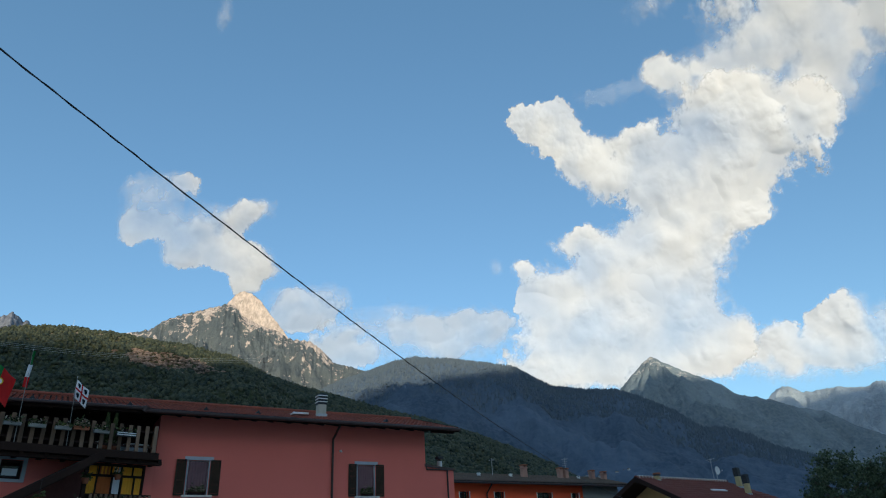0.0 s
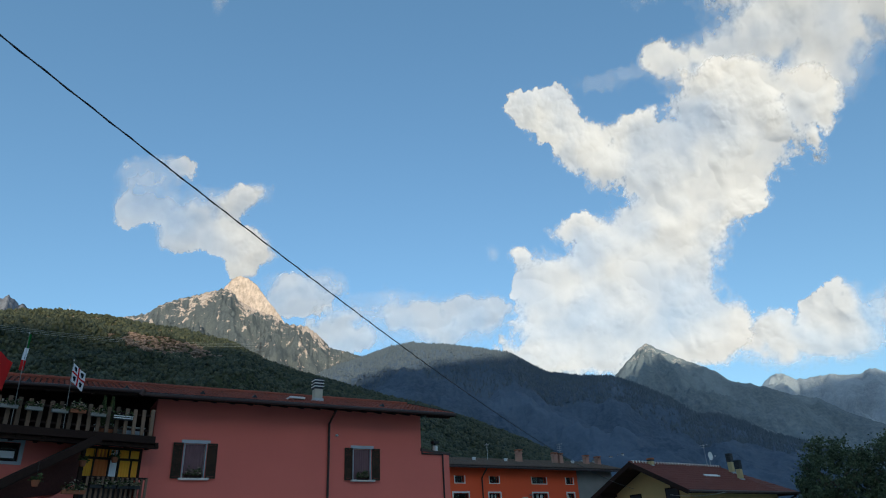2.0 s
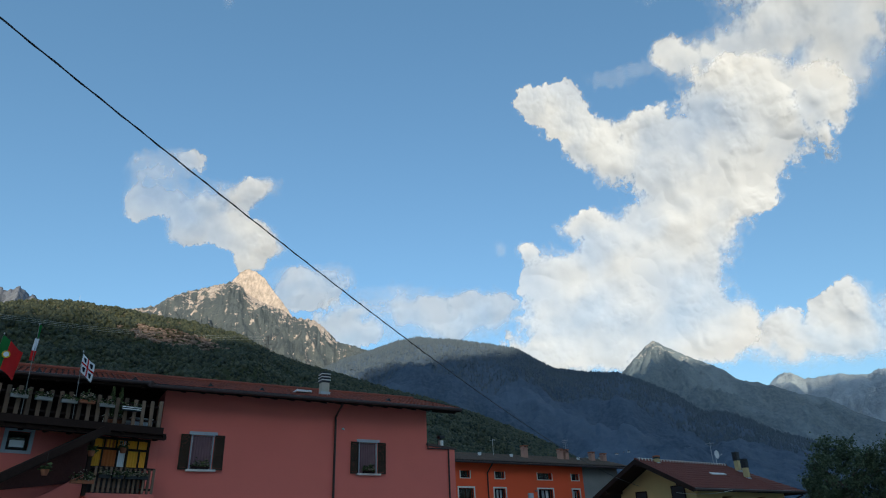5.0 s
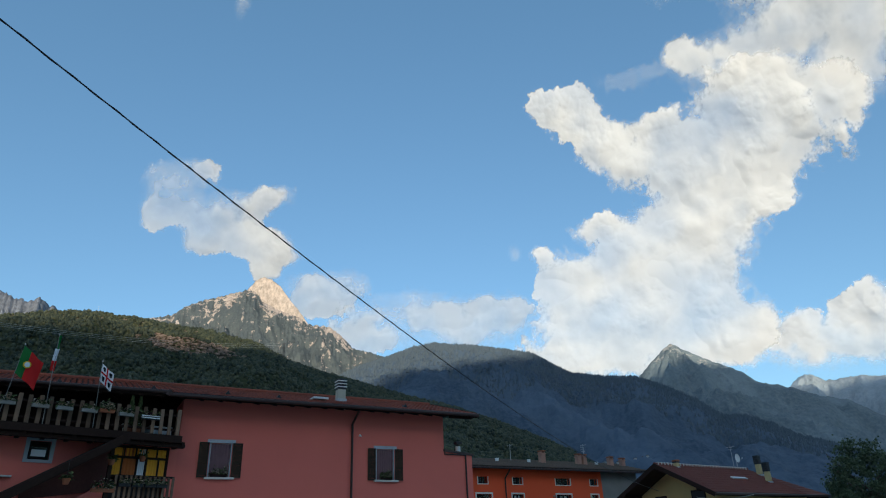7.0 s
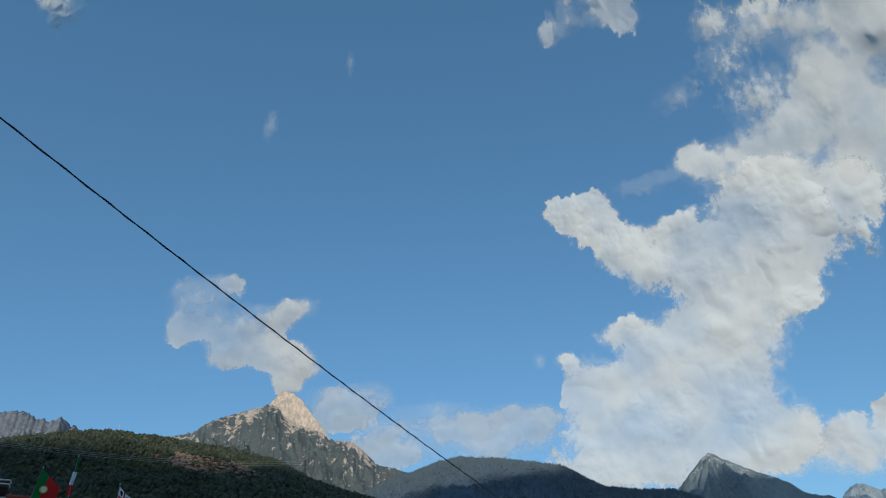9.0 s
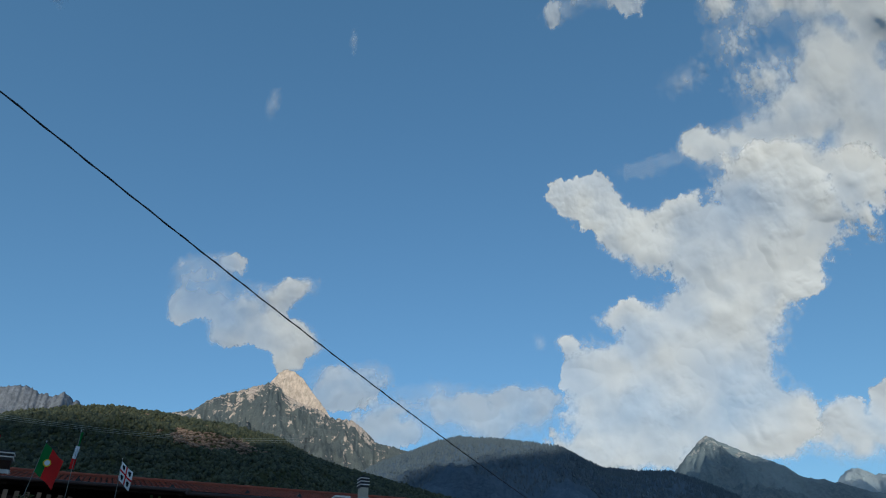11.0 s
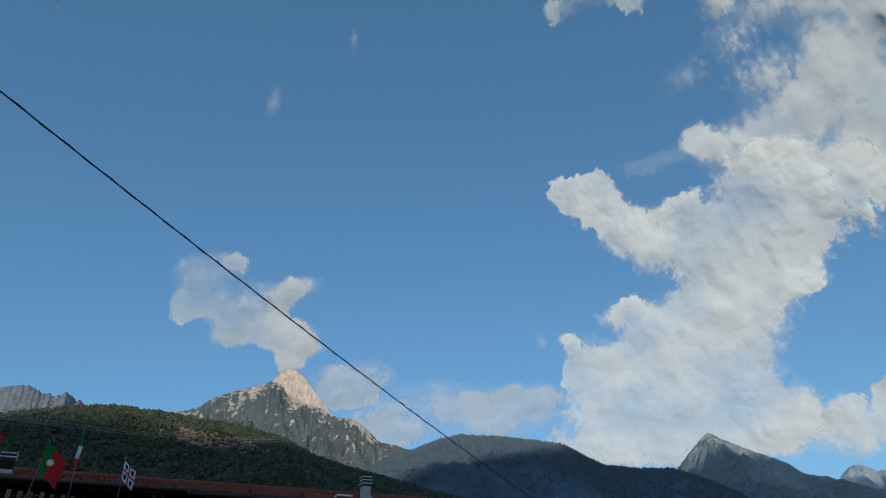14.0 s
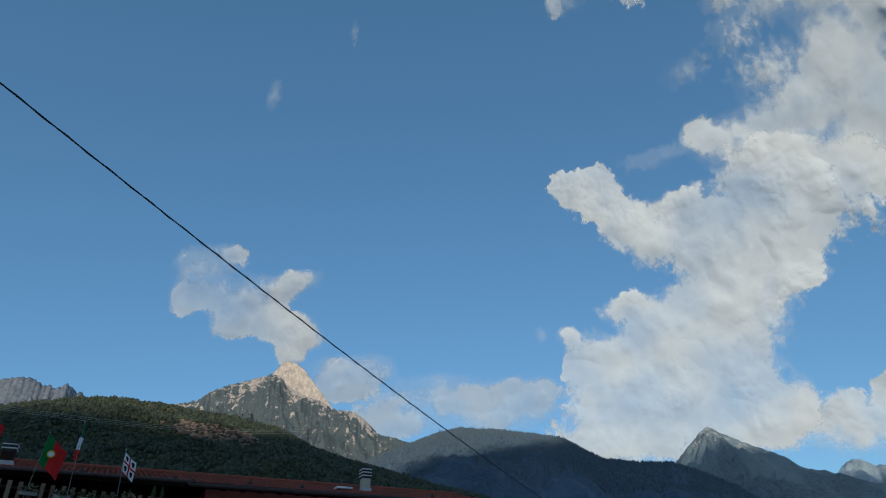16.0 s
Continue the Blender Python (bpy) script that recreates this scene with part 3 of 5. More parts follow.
cloud("small torn wisp of cloud", [(-15.4, 50.6, 0.5, 0.8)], 211, 0.07, 0.9, 0.6, 0.3, 4300)


# ======== buildings ========
def part(name, b, mat, parent, label="", smooth=False):
    """Links a bmesh as one mesh object under a thing or a part."""
    me = bpy.data.meshes.new(name)
    bmesh.ops.recalc_face_normals(b, faces=b.faces)
    b.to_mesh(me); b.free()
    me.polygons.foreach_set("use_smooth", [smooth] * len(me.polygons))
    me.materials.append(mat)
    ob = new(name, me)
    ob.parent = parent
    if label:
        ob["label"] = label
    return ob


def again(ob, x=0, y=0, z=0, parent=None):
    """The same piece once more, moved."""
    o = new(ob.name.split(".")[0], ob.data)
    o.parent = parent or ob.parent
    o.location = ob.location + Vector((x, y, z))
    return o


def thing(name, m, label, category, group="", kind=""):
    e = new(name)
    e.matrix_world = m
    e.empty_display_size = 0.3
    return tagged(e, label, category, group, kind)


def shape(*makers):
    b = bmesh.new()
    for f in makers:
        f(b)
    return b


def box(x0, x1, y0, y1, z0, z1, bevel=0.0):
    def f(b):
        r = bmesh.ops.create_cube(b, size=1, matrix=Matrix.Translation(((x0 + x1) / 2, (y0 + y1) / 2, (z0 + z1) / 2)) @ Matrix.Diagonal((x1 - x0, y1 - y0, z1 - z0, 1)))
        if bevel:
            bmesh.ops.bevel(b, geom=list({e for v in r["verts"] for e in v.link_edges}), offset=bevel, segments=1, affect="EDGES")
    return f


def rod(p, q, r, r2=None, n=8):
    def f(b):
        p0, q0 = Vector(p), Vector(q)
        d = q0 - p0
        bmesh.ops.create_cone(b, cap_ends=True, segments=n, radius1=r, radius2=r if r2 is None else r2, depth=d.length,
            matrix=Matrix.Translation((p0 + q0) / 2) @ d.to_track_quat("Z", "Y").to_matrix().to_4x4())
    return f


def prism(points, axis, a, c):
    """A flat outline pushed along an axis from a to c. points: the other two coordinates in order."""
    def f(b):
        def at(p, w):
            return {"x": (w, p[0], p[1]), "y": (p[0], w, p[1]), "z": (p[0], p[1], w)}[axis]
        lo, hi = [b.verts.new(at(p, a)) for p in points], [b.verts.new(at(p, c)) for p in points]
        b.faces.new(lo); b.faces.new(hi[::-1])
        for i in range(len(points)):
            j = (i + 1) % len(points)
            b.faces.new((lo[i], hi[i], hi[j], lo[j]))
    return f


def wall_with_holes(x0, x1, z0, z1, y0, y1, holes):
    """A wall slab with openings right through it. holes: x0, x1, z0, z1."""
    xs = sorted({x0, x1, *[h[0] for h in holes], *[h[1] for h in holes]})
    zs = sorted({z0, z1, *[h[2] for h in holes], *[h[3] for h in holes]})
    def solid(i, k):
        if not (0 <= i < len(xs) - 1 and 0 <= k < len(zs) - 1):
            return False
        mx, mz = (xs[i] + xs[i + 1]) / 2, (zs[k] + zs[k + 1]) / 2
        return not any(h[0] < mx < h[1] and h[2] < mz < h[3] for h in holes)
    def f(b):
        def quad(*ps):
            b.faces.new([b.verts.new(p) for p in ps])
        for i in range(len(xs) - 1):
            for k in range(len(zs) - 1):
                if not solid(i, k):
                    continue
                a, c, e, g = xs[i], xs[i + 1], zs[k], zs[k + 1]
                quad((a, y0, e), (c, y0, e), (c, y0, g), (a, y0, g))
                quad((a, y1, e), (a, y1, g), (c, y1, g), (c, y1, e))
                if not solid(i - 1, k):
                    quad((a, y0, e), (a, y0, g), (a, y1, g), (a, y1, e))
                if not solid(i + 1, k):
                    quad((c, y0, e), (c, y1, e), (c, y1, g), (c, y0, g))
                if not solid(i, k - 1):
                    quad((a, y0, e), (a, y1, e), (c, y1, e), (c, y0, e))
                if not solid(i, k + 1):
                    quad((a, y0, g), (c, y0, g), (c, y1, g), (a, y1, g))
        bmesh.ops.remove_doubles(b, verts=b.verts, dist=1e-4)
    return f


pink = material("rose_plaster", (0.78, 0.195, 0.15), 0.9, 60, 0.12, 0.45, 0.4, (0.67, 0.165, 0.13), 0.35, 0.006)
orange = material("orange_plaster", (0.88, 0.125, 0.05), 0.9, 60, 0.08, 0.5, 0.3, (0.80, 0.11, 0.045), 0.35, 0.006)
yellow = material("ochre_plaster", (0.66, 0.46, 0.20), 0.9, 60, 0.10, 0.5, 0.3, None, 0.35, 0.006)
grey_wall = material("bare_cement", (0.26, 0.26, 0.25), 0.95, 30, 0.2, 0.7, 0.5, None, 0.5, 0.01)
tile_mat = material("red_roof_tile", (0.33, 0.090, 0.058), 0.85, 14, 0.35, 0.9, 0.5, (0.13, 0.06, 0.045), 0.5, 0.015)
old_tile = material("weathered_roof_tile", (0.14, 0.095, 0.07), 0.9, 14, 0.35, 0.9, 0.5, (0.09, 0.08, 0.07), 0.5, 0.015)
maroon_tile = material("maroon_roof_tile", (0.19, 0.060, 0.045), 0.85, 14, 0.3, 0.9, 0.4, None, 0.5, 0.015)
dark_wood = material("dark_stained_wood", (0.032, 0.017, 0.013), 0.85, 25, 0.35, 1.5, 0.3, None, 0.4, 0.006)
plank_mat = material("weathered_railing_wood", (0.20, 0.125, 0.085), 0.85, 35, 0.3, 3, 0.4, (0.11, 0.065, 0.045), 0.5, 0.006, 0, 0.45)
gutter_mat = material("brown_gutter_metal", (0.06, 0.032, 0.027), 0.45, 30, 0.2, 2, 0.3, None, 0.1, 0.003, 0.3)
trim_mat = material("grey_blue_stone_trim", (0.42, 0.46, 0.50), 0.8, 40, 0.12, 2, 0.25, None, 0.3, 0.004)
white_trim = material("white_window_trim", (0.74, 0.70, 0.64), 0.8, 40, 0.08, 2, 0.2, None, 0.2, 0.004)
white_paint = material("white_paint", (0.78, 0.78, 0.76), 0.7, 40, 0.06, 2, 0.2, None, 0.2, 0.003)
chalk_box = material("chalky_planter", (0.30, 0.29, 0.27), 0.9, 30, 0.2, 4, 0.5, (0.2, 0.18, 0.15), 0.4, 0.005)
black_paint = material("black_metal", (0.02, 0.02, 0.022), 0.6, 40, 0.2, 2, 0.2, None, 0.2, 0.003)
shutter_mat = material("brown_shutter_wood", (0.060, 0.036, 0.024), 0.7, 30, 0.3, 2, 0.3, None, 0.3, 0.004)
curtain_mat = material("mauve_curtain", (0.20, 0.115, 0.125), 0.95, 50, 0.15, 3, 0.3, None, 0.4, 0.01)
gold_curtain = material("golden_yellow_curtain", (0.95, 0.41, 0.05), 0.9, 30, 0.12, 3, 0.3, (0.55, 0.25, 0.04), 0.5, 0.02)
rust_curtain = material("rust_orange_curtain", (0.55, 0.15, 0.045), 0.9, 30, 0.12, 3, 0.3, None, 0.5, 0.02)
paper_mat = material("pale_blind", (0.86, 0.87, 0.88), 0.8, 30, 0.05, 2, 0.15, None, 0.2, 0.004)
brick_mat = material("chimney_brick", (0.46, 0.25, 0.19), 0.9, 25, 0.3, 3, 0.4, (0.2, 0.13, 0.1), 0.5, 0.01)
plaster_chimney = material("pale_chimney_render", (0.50, 0.46, 0.38), 0.9, 30, 0.15, 2, 0.4, None, 0.4, 0.006)
ochre_chimney = material("ochre_chimney_render", (0.55, 0.43, 0.22), 0.9, 30, 0.15, 2, 0.3, None, 0.4, 0.006)
terracotta = material("terracotta", (0.36, 0.13, 0.07), 0.85, 30, 0.15, 3, 0.3, None, 0.3, 0.004)
steel = material("galvanised_steel", (0.45, 0.46, 0.47), 0.45, 30, 0.1, 3, 0.2, None, 0.1, 0.002, 0.6)
# near-black base colour carries the darkness of the unlit rooms
room_dark = material("unlit_interior", (0.05, 0.045, 0.045), 0.95, 10, 0.2)
cable_mat = material("black_cable_sheath", (0.012, 0.013, 0.018), 0.6, 60, 0.2, 4, 0.2, None, 0.2, 0.002)
soil_leaf = leaf_material("pot_plant_leaves", (0.03, 0.045, 0.015), (0.12, 0.14, 0.05), 0.8, 9)
petal = leaf_material("dry_pale_flowers", (0.30, 0.24, 0.16), (0.55, 0.45, 0.36), 0.8, 9)
red_cloth = material("red_flag_cloth", (0.55, 0.02, 0.02), 0.85, 50, 0.08, 3, 0.2, None, 0.3, 0.004)
green_cloth = material("green_flag_cloth", (0.02, 0.16, 0.04), 0.85, 50, 0.08, 3, 0.2, None, 0.3, 0.004)
white_cloth = material("white_flag_cloth", (0.75, 0.75, 0.78), 0.85, 50, 0.05, 3, 0.15, None, 0.3, 0.004)
yellow_cloth = material("yellow_flag_cloth", (0.75, 0.50, 0.03), 0.85, 50, 0.08, 3, 0.2, None, 0.3, 0.004)
black_cloth = material("black_flag_print", (0.015, 0.015, 0.018), 0.9, 50, 0.1)
glass = bpy.data.materials.new("window_glass")
glass.use_nodes = True
gb = glass.node_tree.nodes["Principled BSDF"]
gb.inputs["Base Color"].default_value = (0.9, 0.95, 0.95, 1)
gb.inputs["Roughness"].default_value, gb.inputs["Transmission Weight"].default_value, gb.inputs["IOR"].default_value = 0.03, 1.0, 1.2


def pane(name, x0, x1, y, z0, z1, parent):
    o = part(name, shape(box(x0, x1, y, y + 0.008, z0, z1)), glass, parent)
    o.visible_shadow = False
    return o


def tile_field(x0, x1, run, rise, pitch=0.24, row=0.36, lift=0.035):
    """Rows of half-round tiles from the eave (y 0, z 0) up to the ridge (run, rise)."""
    def f(b):
        n, m = int((x1 - x0) / pitch), int(math.hypot(run, rise) / row)
        nrm = Vector((0, -rise, run)).normalized()
        for j in range(m):
            t0, t1 = j / m, (j + 1.12) / m
            for i in range(n):
                cx = x0 + (i + 0.5) * (x1 - x0) / n
                w = pitch * 0.46
                ring = []
                for t, up in ((t0, 0.02), (min(t1, 1.0), 0.0)):
                    ring.append([b.verts.new(Vector((cx + w * math.cos(a), run * t, rise * t)) + nrm * (up + lift * math.sin(a) * 1.6 + random.uniform(0, 0.006))) for a in (math.pi, math.pi * 0.66, math.pi * 0.33, 0)])
                for k in range(3):
                    b.faces.new((ring[0][k], ring[0][k + 1], ring[1][k + 1], ring[1][k]))
                b.faces.new(ring[0])
    return f


def tuft(cx, cy, cz, w, d, h, n, size, seed):
    """Loose leaves of a small plant."""
    rg = random.Random(seed)
    def f(b):
        for _ in range(n):
            p = Vector((cx + rg.uniform(-w, w), cy + rg.uniform(-d, d), cz + abs(rg.gauss(0, h * 0.5))))
            a, t = rg.uniform(0, 6.28), rg.uniform(-0.9, 0.9)
            u = Vector((math.cos(a), math.sin(a), t)).normalized() * size * rg.uniform(0.6, 1.4)
            v = u.cross(Vector((rg.uniform(-1, 1), rg.uniform(-1, 1), 1))).normalized() * size * 0.5
            b.faces.new([b.verts.new(q) for q in (p - u * 0.2, p + u * 0.4 - v, p + u, p + u * 0.4 + v)])
    return f


# ---- rose-coloured house ----
ROSE = pose(-10.407, 26.045, 0, 0, 0, 32.5)       # x along the front, y into the house
rose = thing("rose_house", ROSE, "two-storey rose-plastered house with dark wooden eaves and red tiled roof", "house")
W1, W2 = (-0.41, 0.41, 4.68, 5.96), (6.67, 7.51, 4.68, 5.98)
G1, G2 = (0.9, 1.9, 0.0, 2.1), (6.6, 7.5, 1.0, 2.3)
part("front_wall", shape(wall_with_holes(-1.6, 10.1, 0, 7.62, 0, 0.35, [W1, W2, G1, G2])), pink, rose)
part("side_wall", shape(prism([(0.352, 0), (8.2, 0), (8.2, 7.62), (3.6, 8.75), (0.352, 7.8)], "x", 9.75, 10.1)), pink, rose)
part("back_wall", shape(box(-13, 9.75, 7.9, 8.2, 0, 7.6)), pink, rose)
# the wood's dark colour stands in for shade in the open recess
part("recess_wall", shape(box(-13, -1.62, 1.6, 1.9, 5.6, 8.1)), dark_wood, rose, "wall behind the terrace, coloured dark for the recess shade")
part("return_wall", shape(box(-1.6, -1.3, 0.352, 1.9, 0, 7.62)), pink, rose)
part("upper_floor", shape(box(-13, 9.74, 1.95, 7.88, 2.9, 3.1)), room_dark, rose)
part("garage_door", shape(box(0.9, 1.9, 0.2, 0.26, 0, 2.1)), dark_wood, rose)
# lean-to at the end of the house
part("annex_wall", shape(prism([(10.1, 0), (11.6, 0), (11.6, 5.84), (10.1, 6.0)], "y", 0.0, 5.0)), pink, rose)
part("annex_coping", shape(prism([(10.06, 6.00), (11.66, 5.84), (11.66, 5.93), (10.06, 6.10)], "y", -0.06, 5.05)), gutter_mat, rose)
part("annex_pipe", shape(rod((10.12, -0.05, 5.9), (10.12, -0.05, 6.1), 0.035), rod((10.1, -0.05, 5.87), (11.25, -0.05, 5.87), 0.035), rod((11.23, -0.05, 5.87), (11.23, -0.05, 0), 0.04)), gutter_mat, rose)
# roof: deck, tiles, eave boards
EY, EZ, RY, RZ = -1.0, 7.60, 3.5, 8.93
SL = (RZ - EZ) / (RY - EY)
part("roof_deck", shape(prism([(EY, EZ - 0.16), (EY, EZ), (RY, RZ), (8.9, RZ - SL * 5.4), (8.9, RZ - SL * 5.4 - 0.16), (RY, RZ - 0.16)], "x", -13.5, 11.35)), dark_wood, rose)
tiles = part("roof_tiles", shape(tile_field(-13.5, 11.4, RY - EY, RZ - EZ, 0.2, 0.34, 0.011)), tile_mat, rose, "weathered red clay roof tiles")
tiles.location = (0, EY, EZ + 0.01)
tiles["kind"] = "stuff"
part("ridge_tiles", shape(*[rod((-13.5 + 0.38 * i, RY, RZ + 0.03 + 0.012 * (i % 2)), (-13.5 + 0.38 * i + 0.42, RY, RZ + 0.05), 0.09, 0.075, 8) for i in range(65)]), tile_mat, rose)
part("verge_board", shape(prism([(EY - 0.02, EZ - 0.18), (EY - 0.02, EZ + 0.05), (RY, RZ + 0.06), (RY, RZ - 0.18)], "x", 11.352, 11.40)), dark_wood, rose)
part("gutter", shape(rod((-2.35, EY - 0.08, EZ - 0.09), (11.42, EY - 0.08, EZ - 0.06), 0.075, None, 10)), gutter_mat, rose)
part("gutter", shape(rod((-13.5, EY - 0.08, EZ - 0.0), (-2.30, EY - 0.08, EZ + 0.0), 0.075, None, 10), rod((-2.35, EY - 0.08, EZ - 0.12), (-2.25, EY - 0.1, EZ + 0.06), 0.1)), gutter_mat, rose)
raf = part("rafter", shape(prism([(EY + 0.16, EZ - 0.20), (EY + 0.16, EZ - 0.155), (0.0, EZ - 0.17 + SL), (0.0, EZ - 0.27 + SL)], "x", -0.06, 0.06)), dark_wood, rose)
raf.location = (11.2, 0, 0)
for i in range(1, 34):
    again(raf, -0.72 * i)
part("verge_beam", shape(box(10.1, 11.3, -0.75, -0.6, 7.42, 7.56)), dark_wood, rose)
part("soffit_board", shape(prism([(EY + 0.02, EZ - 0.165), (EY + 0.02, EZ - 0.18), (-0.002, EZ - 0.18 + SL), (-0.002, EZ - 0.165 + SL)], "x", -1.6, 11.3)), dark_wood, rose)
part("downpipe", shape(rod((5.5, -0.08, 0), (5.5, -0.08, 7.0), 0.05, None, 10), rod((5.5, -0.08, 7.0), (5.5, -0.95, 7.5), 0.05, None, 10)), gutter_mat, rose)
part("wall_camera", shape(box(5.82, 5.9, -0.12, -0.003, 6.48, 6.56, 0.01), rod((5.86, -0.12, 6.5), (5.86, -0.2, 6.47), 0.03)), white_paint, rose, "small white wall camera")
snow = part("roof_vent", shape(prism([(-0.12, 0), (0.12, 0), (0, 0.16)], "y", 0, 0.35)), black_paint, rose, "small dark triangular roof vent")
snow.location = (-6.0, -0.3, EZ + SL * 0.7 + 0.03)
for dx in (3.2, 6.0, 8.1, 14.0):
    again(snow, dx)
sky_l = part("roof_window", shape(box(3.75, 4.45, 0.2, 0.9, 0, 0.09, 0.01)), white_paint, rose, "pale roof window frame")
sky_l.location = (0, 0, EZ + SL * 1.5 + 0.02)


def rose_window(h, side):
    x0, x1, z0, z1 = h
    w = part("window", shape(box(x0 + 0.03, x0 + 0.09, 0.10, 0.16, z0, z1), box(x1 - 0.09, x1 - 0.03, 0.10, 0.16, z0, z1), box(x0 + 0.03, x1 - 0.03, 0.10, 0.16, z1 - 0.07, z1), box(x0 + 0.03, x1 - 0.03, 0.10, 0.16, z0, z0 + 0.06)), white_trim, rose)
    pane("pane", x0 + 0.09, x1 - 0.09, 0.125, z0 + 0.06, z1 - 0.07, w)
    def folds(b):
        n = 26
        lo, hi = [], []
        for i in range(n):
            x = x0 + 0.05 + (x1 - x0 - 0.1) * i / (n - 1)
            y = 0.06 + 0.02 * math.sin(i * 1.7)
            lo.append(b.verts.new((x, y, z0 + 0.02))); hi.append(b.verts.new((x, y, z1 - 0.02)))
        for i in range(n - 1):
            b.faces.new((lo[i], lo[i + 1], hi[i + 1], hi[i]))
    part("curtain", shape(folds), curtain_mat, w, "mauve curtain drawn across the window", True)
    part("lintel", shape(box(x0 - 0.12, x1 + 0.14, -0.04, 0.10, z1 + 0.005, z1 + 0.14, 0.008)), trim_mat, rose)
    part("jamb", shape(box(x0 - 0.02, x0 + 0.02, -0.025, 0.09, z0, z1)), trim_mat, rose)
    part("jamb", shape(box(x1 - 0.02, x1 + 0.02, -0.025, 0.09, z0, z1)), trim_mat, rose)
    part("sill", shape(box(x0 - 0.12, x1 + 0.18, -0.14, 0.10, z0 - 0.08, z0 - 0.003, 0.008)), white_trim, rose)
    for s, hx in ((-1, x0 - 0.05), (1, x1 + 0.05)):
        c, d = (hx - 0.36, hx) if s < 0 else (hx, hx + 0.38)
        sh = part("shutter", shape(box(c, c + 0.05, -0.075, -0.035, z0 - 0.02, z1 + 0.02), box(d - 0.05, d, -0.075, -0.035, z0 - 0.02, z1 + 0.02), box(c, d, -0.075, -0.035, z1 - 0.05, z1 + 0.02), box(c, d, -0.075, -0.035, z0 - 0.02, z0 + 0.05),
            box(c, d, -0.075, -0.035, z0 + 0.5, z0 + 0.55)), shutter_mat, rose, "open brown louvred shutter")
        def slats(b):
            for i in range(24):
                z = z0 + 0.06 + i * (z1 - z0 - 0.12) / 24
                prism([(-0.072, z), (-0.066, z), (-0.040, z + 0.05), (-0.046, z + 0.05)], "x", c + 0.05, d - 0.05)(b)
        part("louvres", shape(slats), shutter_mat, sh)


rose_window(W1, 0)
rose_window(W2, 1)
part("lower_window", shape(box(6.6, 7.5, 0.15, 0.2, 1.0, 2.3)), curtain_mat, rose)


def flower_box(m, label, length=0.6, planter=white_paint, n=45, seed=1, bloom=0.4, tall=0.16):
    t = thing("flower_box", m, label, "planter", "flower boxes on the rose house")
    part("trough", shape(prism([(-0.06, 0), (0.06, 0), (0.075, 0.11), (-0.075, 0.11)], "x", -length / 2, length / 2)), planter, t)
    part("leaves", shape(tuft(0, 0, 0.08, length * 0.5, 0.09, tall * 1.4, n * 2, 0.085, seed)), soil_leaf, t)["kind"] = "stuff"
    part("flowering", shape(tuft(0, -0.04, 0.10, length * 0.48, 0.10, tall * 1.3, int(n * bloom * 1.5), 0.05, seed + 50)), petal, t)["kind"] = "stuff"
    return t


flower_box(ROSE @ pose(0.0, -0.1, 4.685), "dark flower box with dry plants on a window sill", 0.62, dark_wood, 60, 3, 0.8)
flower_box(ROSE @ pose(7.1, -0.12, 4.68), "dark flower box with bushy brown plants on a window sill", 0.5, dark_wood, 120, 8, 0.6)


# chimney with dark and white bands
def banded_chimney(m, w, h, bands, body_mat, cap_mat, label, category="chimney", band_mat=white_paint, cap=True):
    c = thing("chimney", m, label, category, "chimneys on the roofs")
    part("shaft", shape(box(-w / 2, w / 2, -w / 2, w / 2, -0.7, h, 0.012)), body_mat, c)
    z = h
    for i in range(bands):
        part("dark_gap", shape(box(-w * 0.55, w * 0.55, -w * 0.55, w * 0.55, z + 0.002, z + 0.095)), black_paint, c)
        part("band", shape(box(-w * 0.62, w * 0.62, -w * 0.62, w * 0.62, z + 0.097, z + 0.137, 0.008)), band_mat, c)
        z += 0.139
    if cap:
        part("cap", shape(box(-w * 0.6, w * 0.6, -w * 0.6, w * 0.6, z + 0.002, z + 0.06, 0.015)), cap_mat, c)
    part("flashing", shape(box(-w * 0.6, w * 0.6, -w * 0.6, w * 0.6, -0.12, 0.03)), steel, c)
    return c


banded_chimney(ROSE @ pose(5.3, 1.0, 8.26), 0.37, 0.46, 3, plaster_chimney, black_paint, "pale chimney with black and white banded top on the red roof")
banded_chimney(ROSE @ pose(-8.55, 1.0, 8.28), 0.42, 0.36, 2, dark_wood, black_paint, "dark chimney with one white band on the red roof")
pot = thing("chimney", ROSE @ pose(11.15, 0.5, 5.95), "small white vent pot with a black cowl on the annex", "chimney", "chimneys on the roofs")
part("shaft", shape(rod((0, 0, -0.1), (0, 0, 0.38), 0.12, None, 12)), white_paint, pot)
part("cowl", shape(box(-0.15, 0.15, -0.15, 0.15, 0.48, 0.60, 0.01), rod((0, 0, 0.38), (0, 0, 0.49), 0.06)), black_paint, pot)

# ---- wing with terrace, veranda and covered stair ----
WING = pose(-11.756, 25.185, 0, 0, 0, 47.0)
wing = thing("house_wing", WING, "rose-plastered house wing under a wooden terrace with glazed veranda", "house")
WH = (-5.0, -4.35, 5.02, 5.62)
VX0, VX1 = -2.42, -0.30
part("front_wall", shape(wall_with_holes(-11.5, 0.35, 0, 5.72, 0, 0.3, [WH, (VX0, VX1, 3.72, 5.70), (-9.6, -8.8, 4.9, 5.6)])), pink, wing)
part("terrace_floor", shape(prism([(-11.5, -0.95), (-0.38, -0.95), (0.2, 0.2), (0.3, 2.2), (-9, 7.5), (-11.5, 7.5)], "z", 5.80, 5.96)), dark_wood, wing)
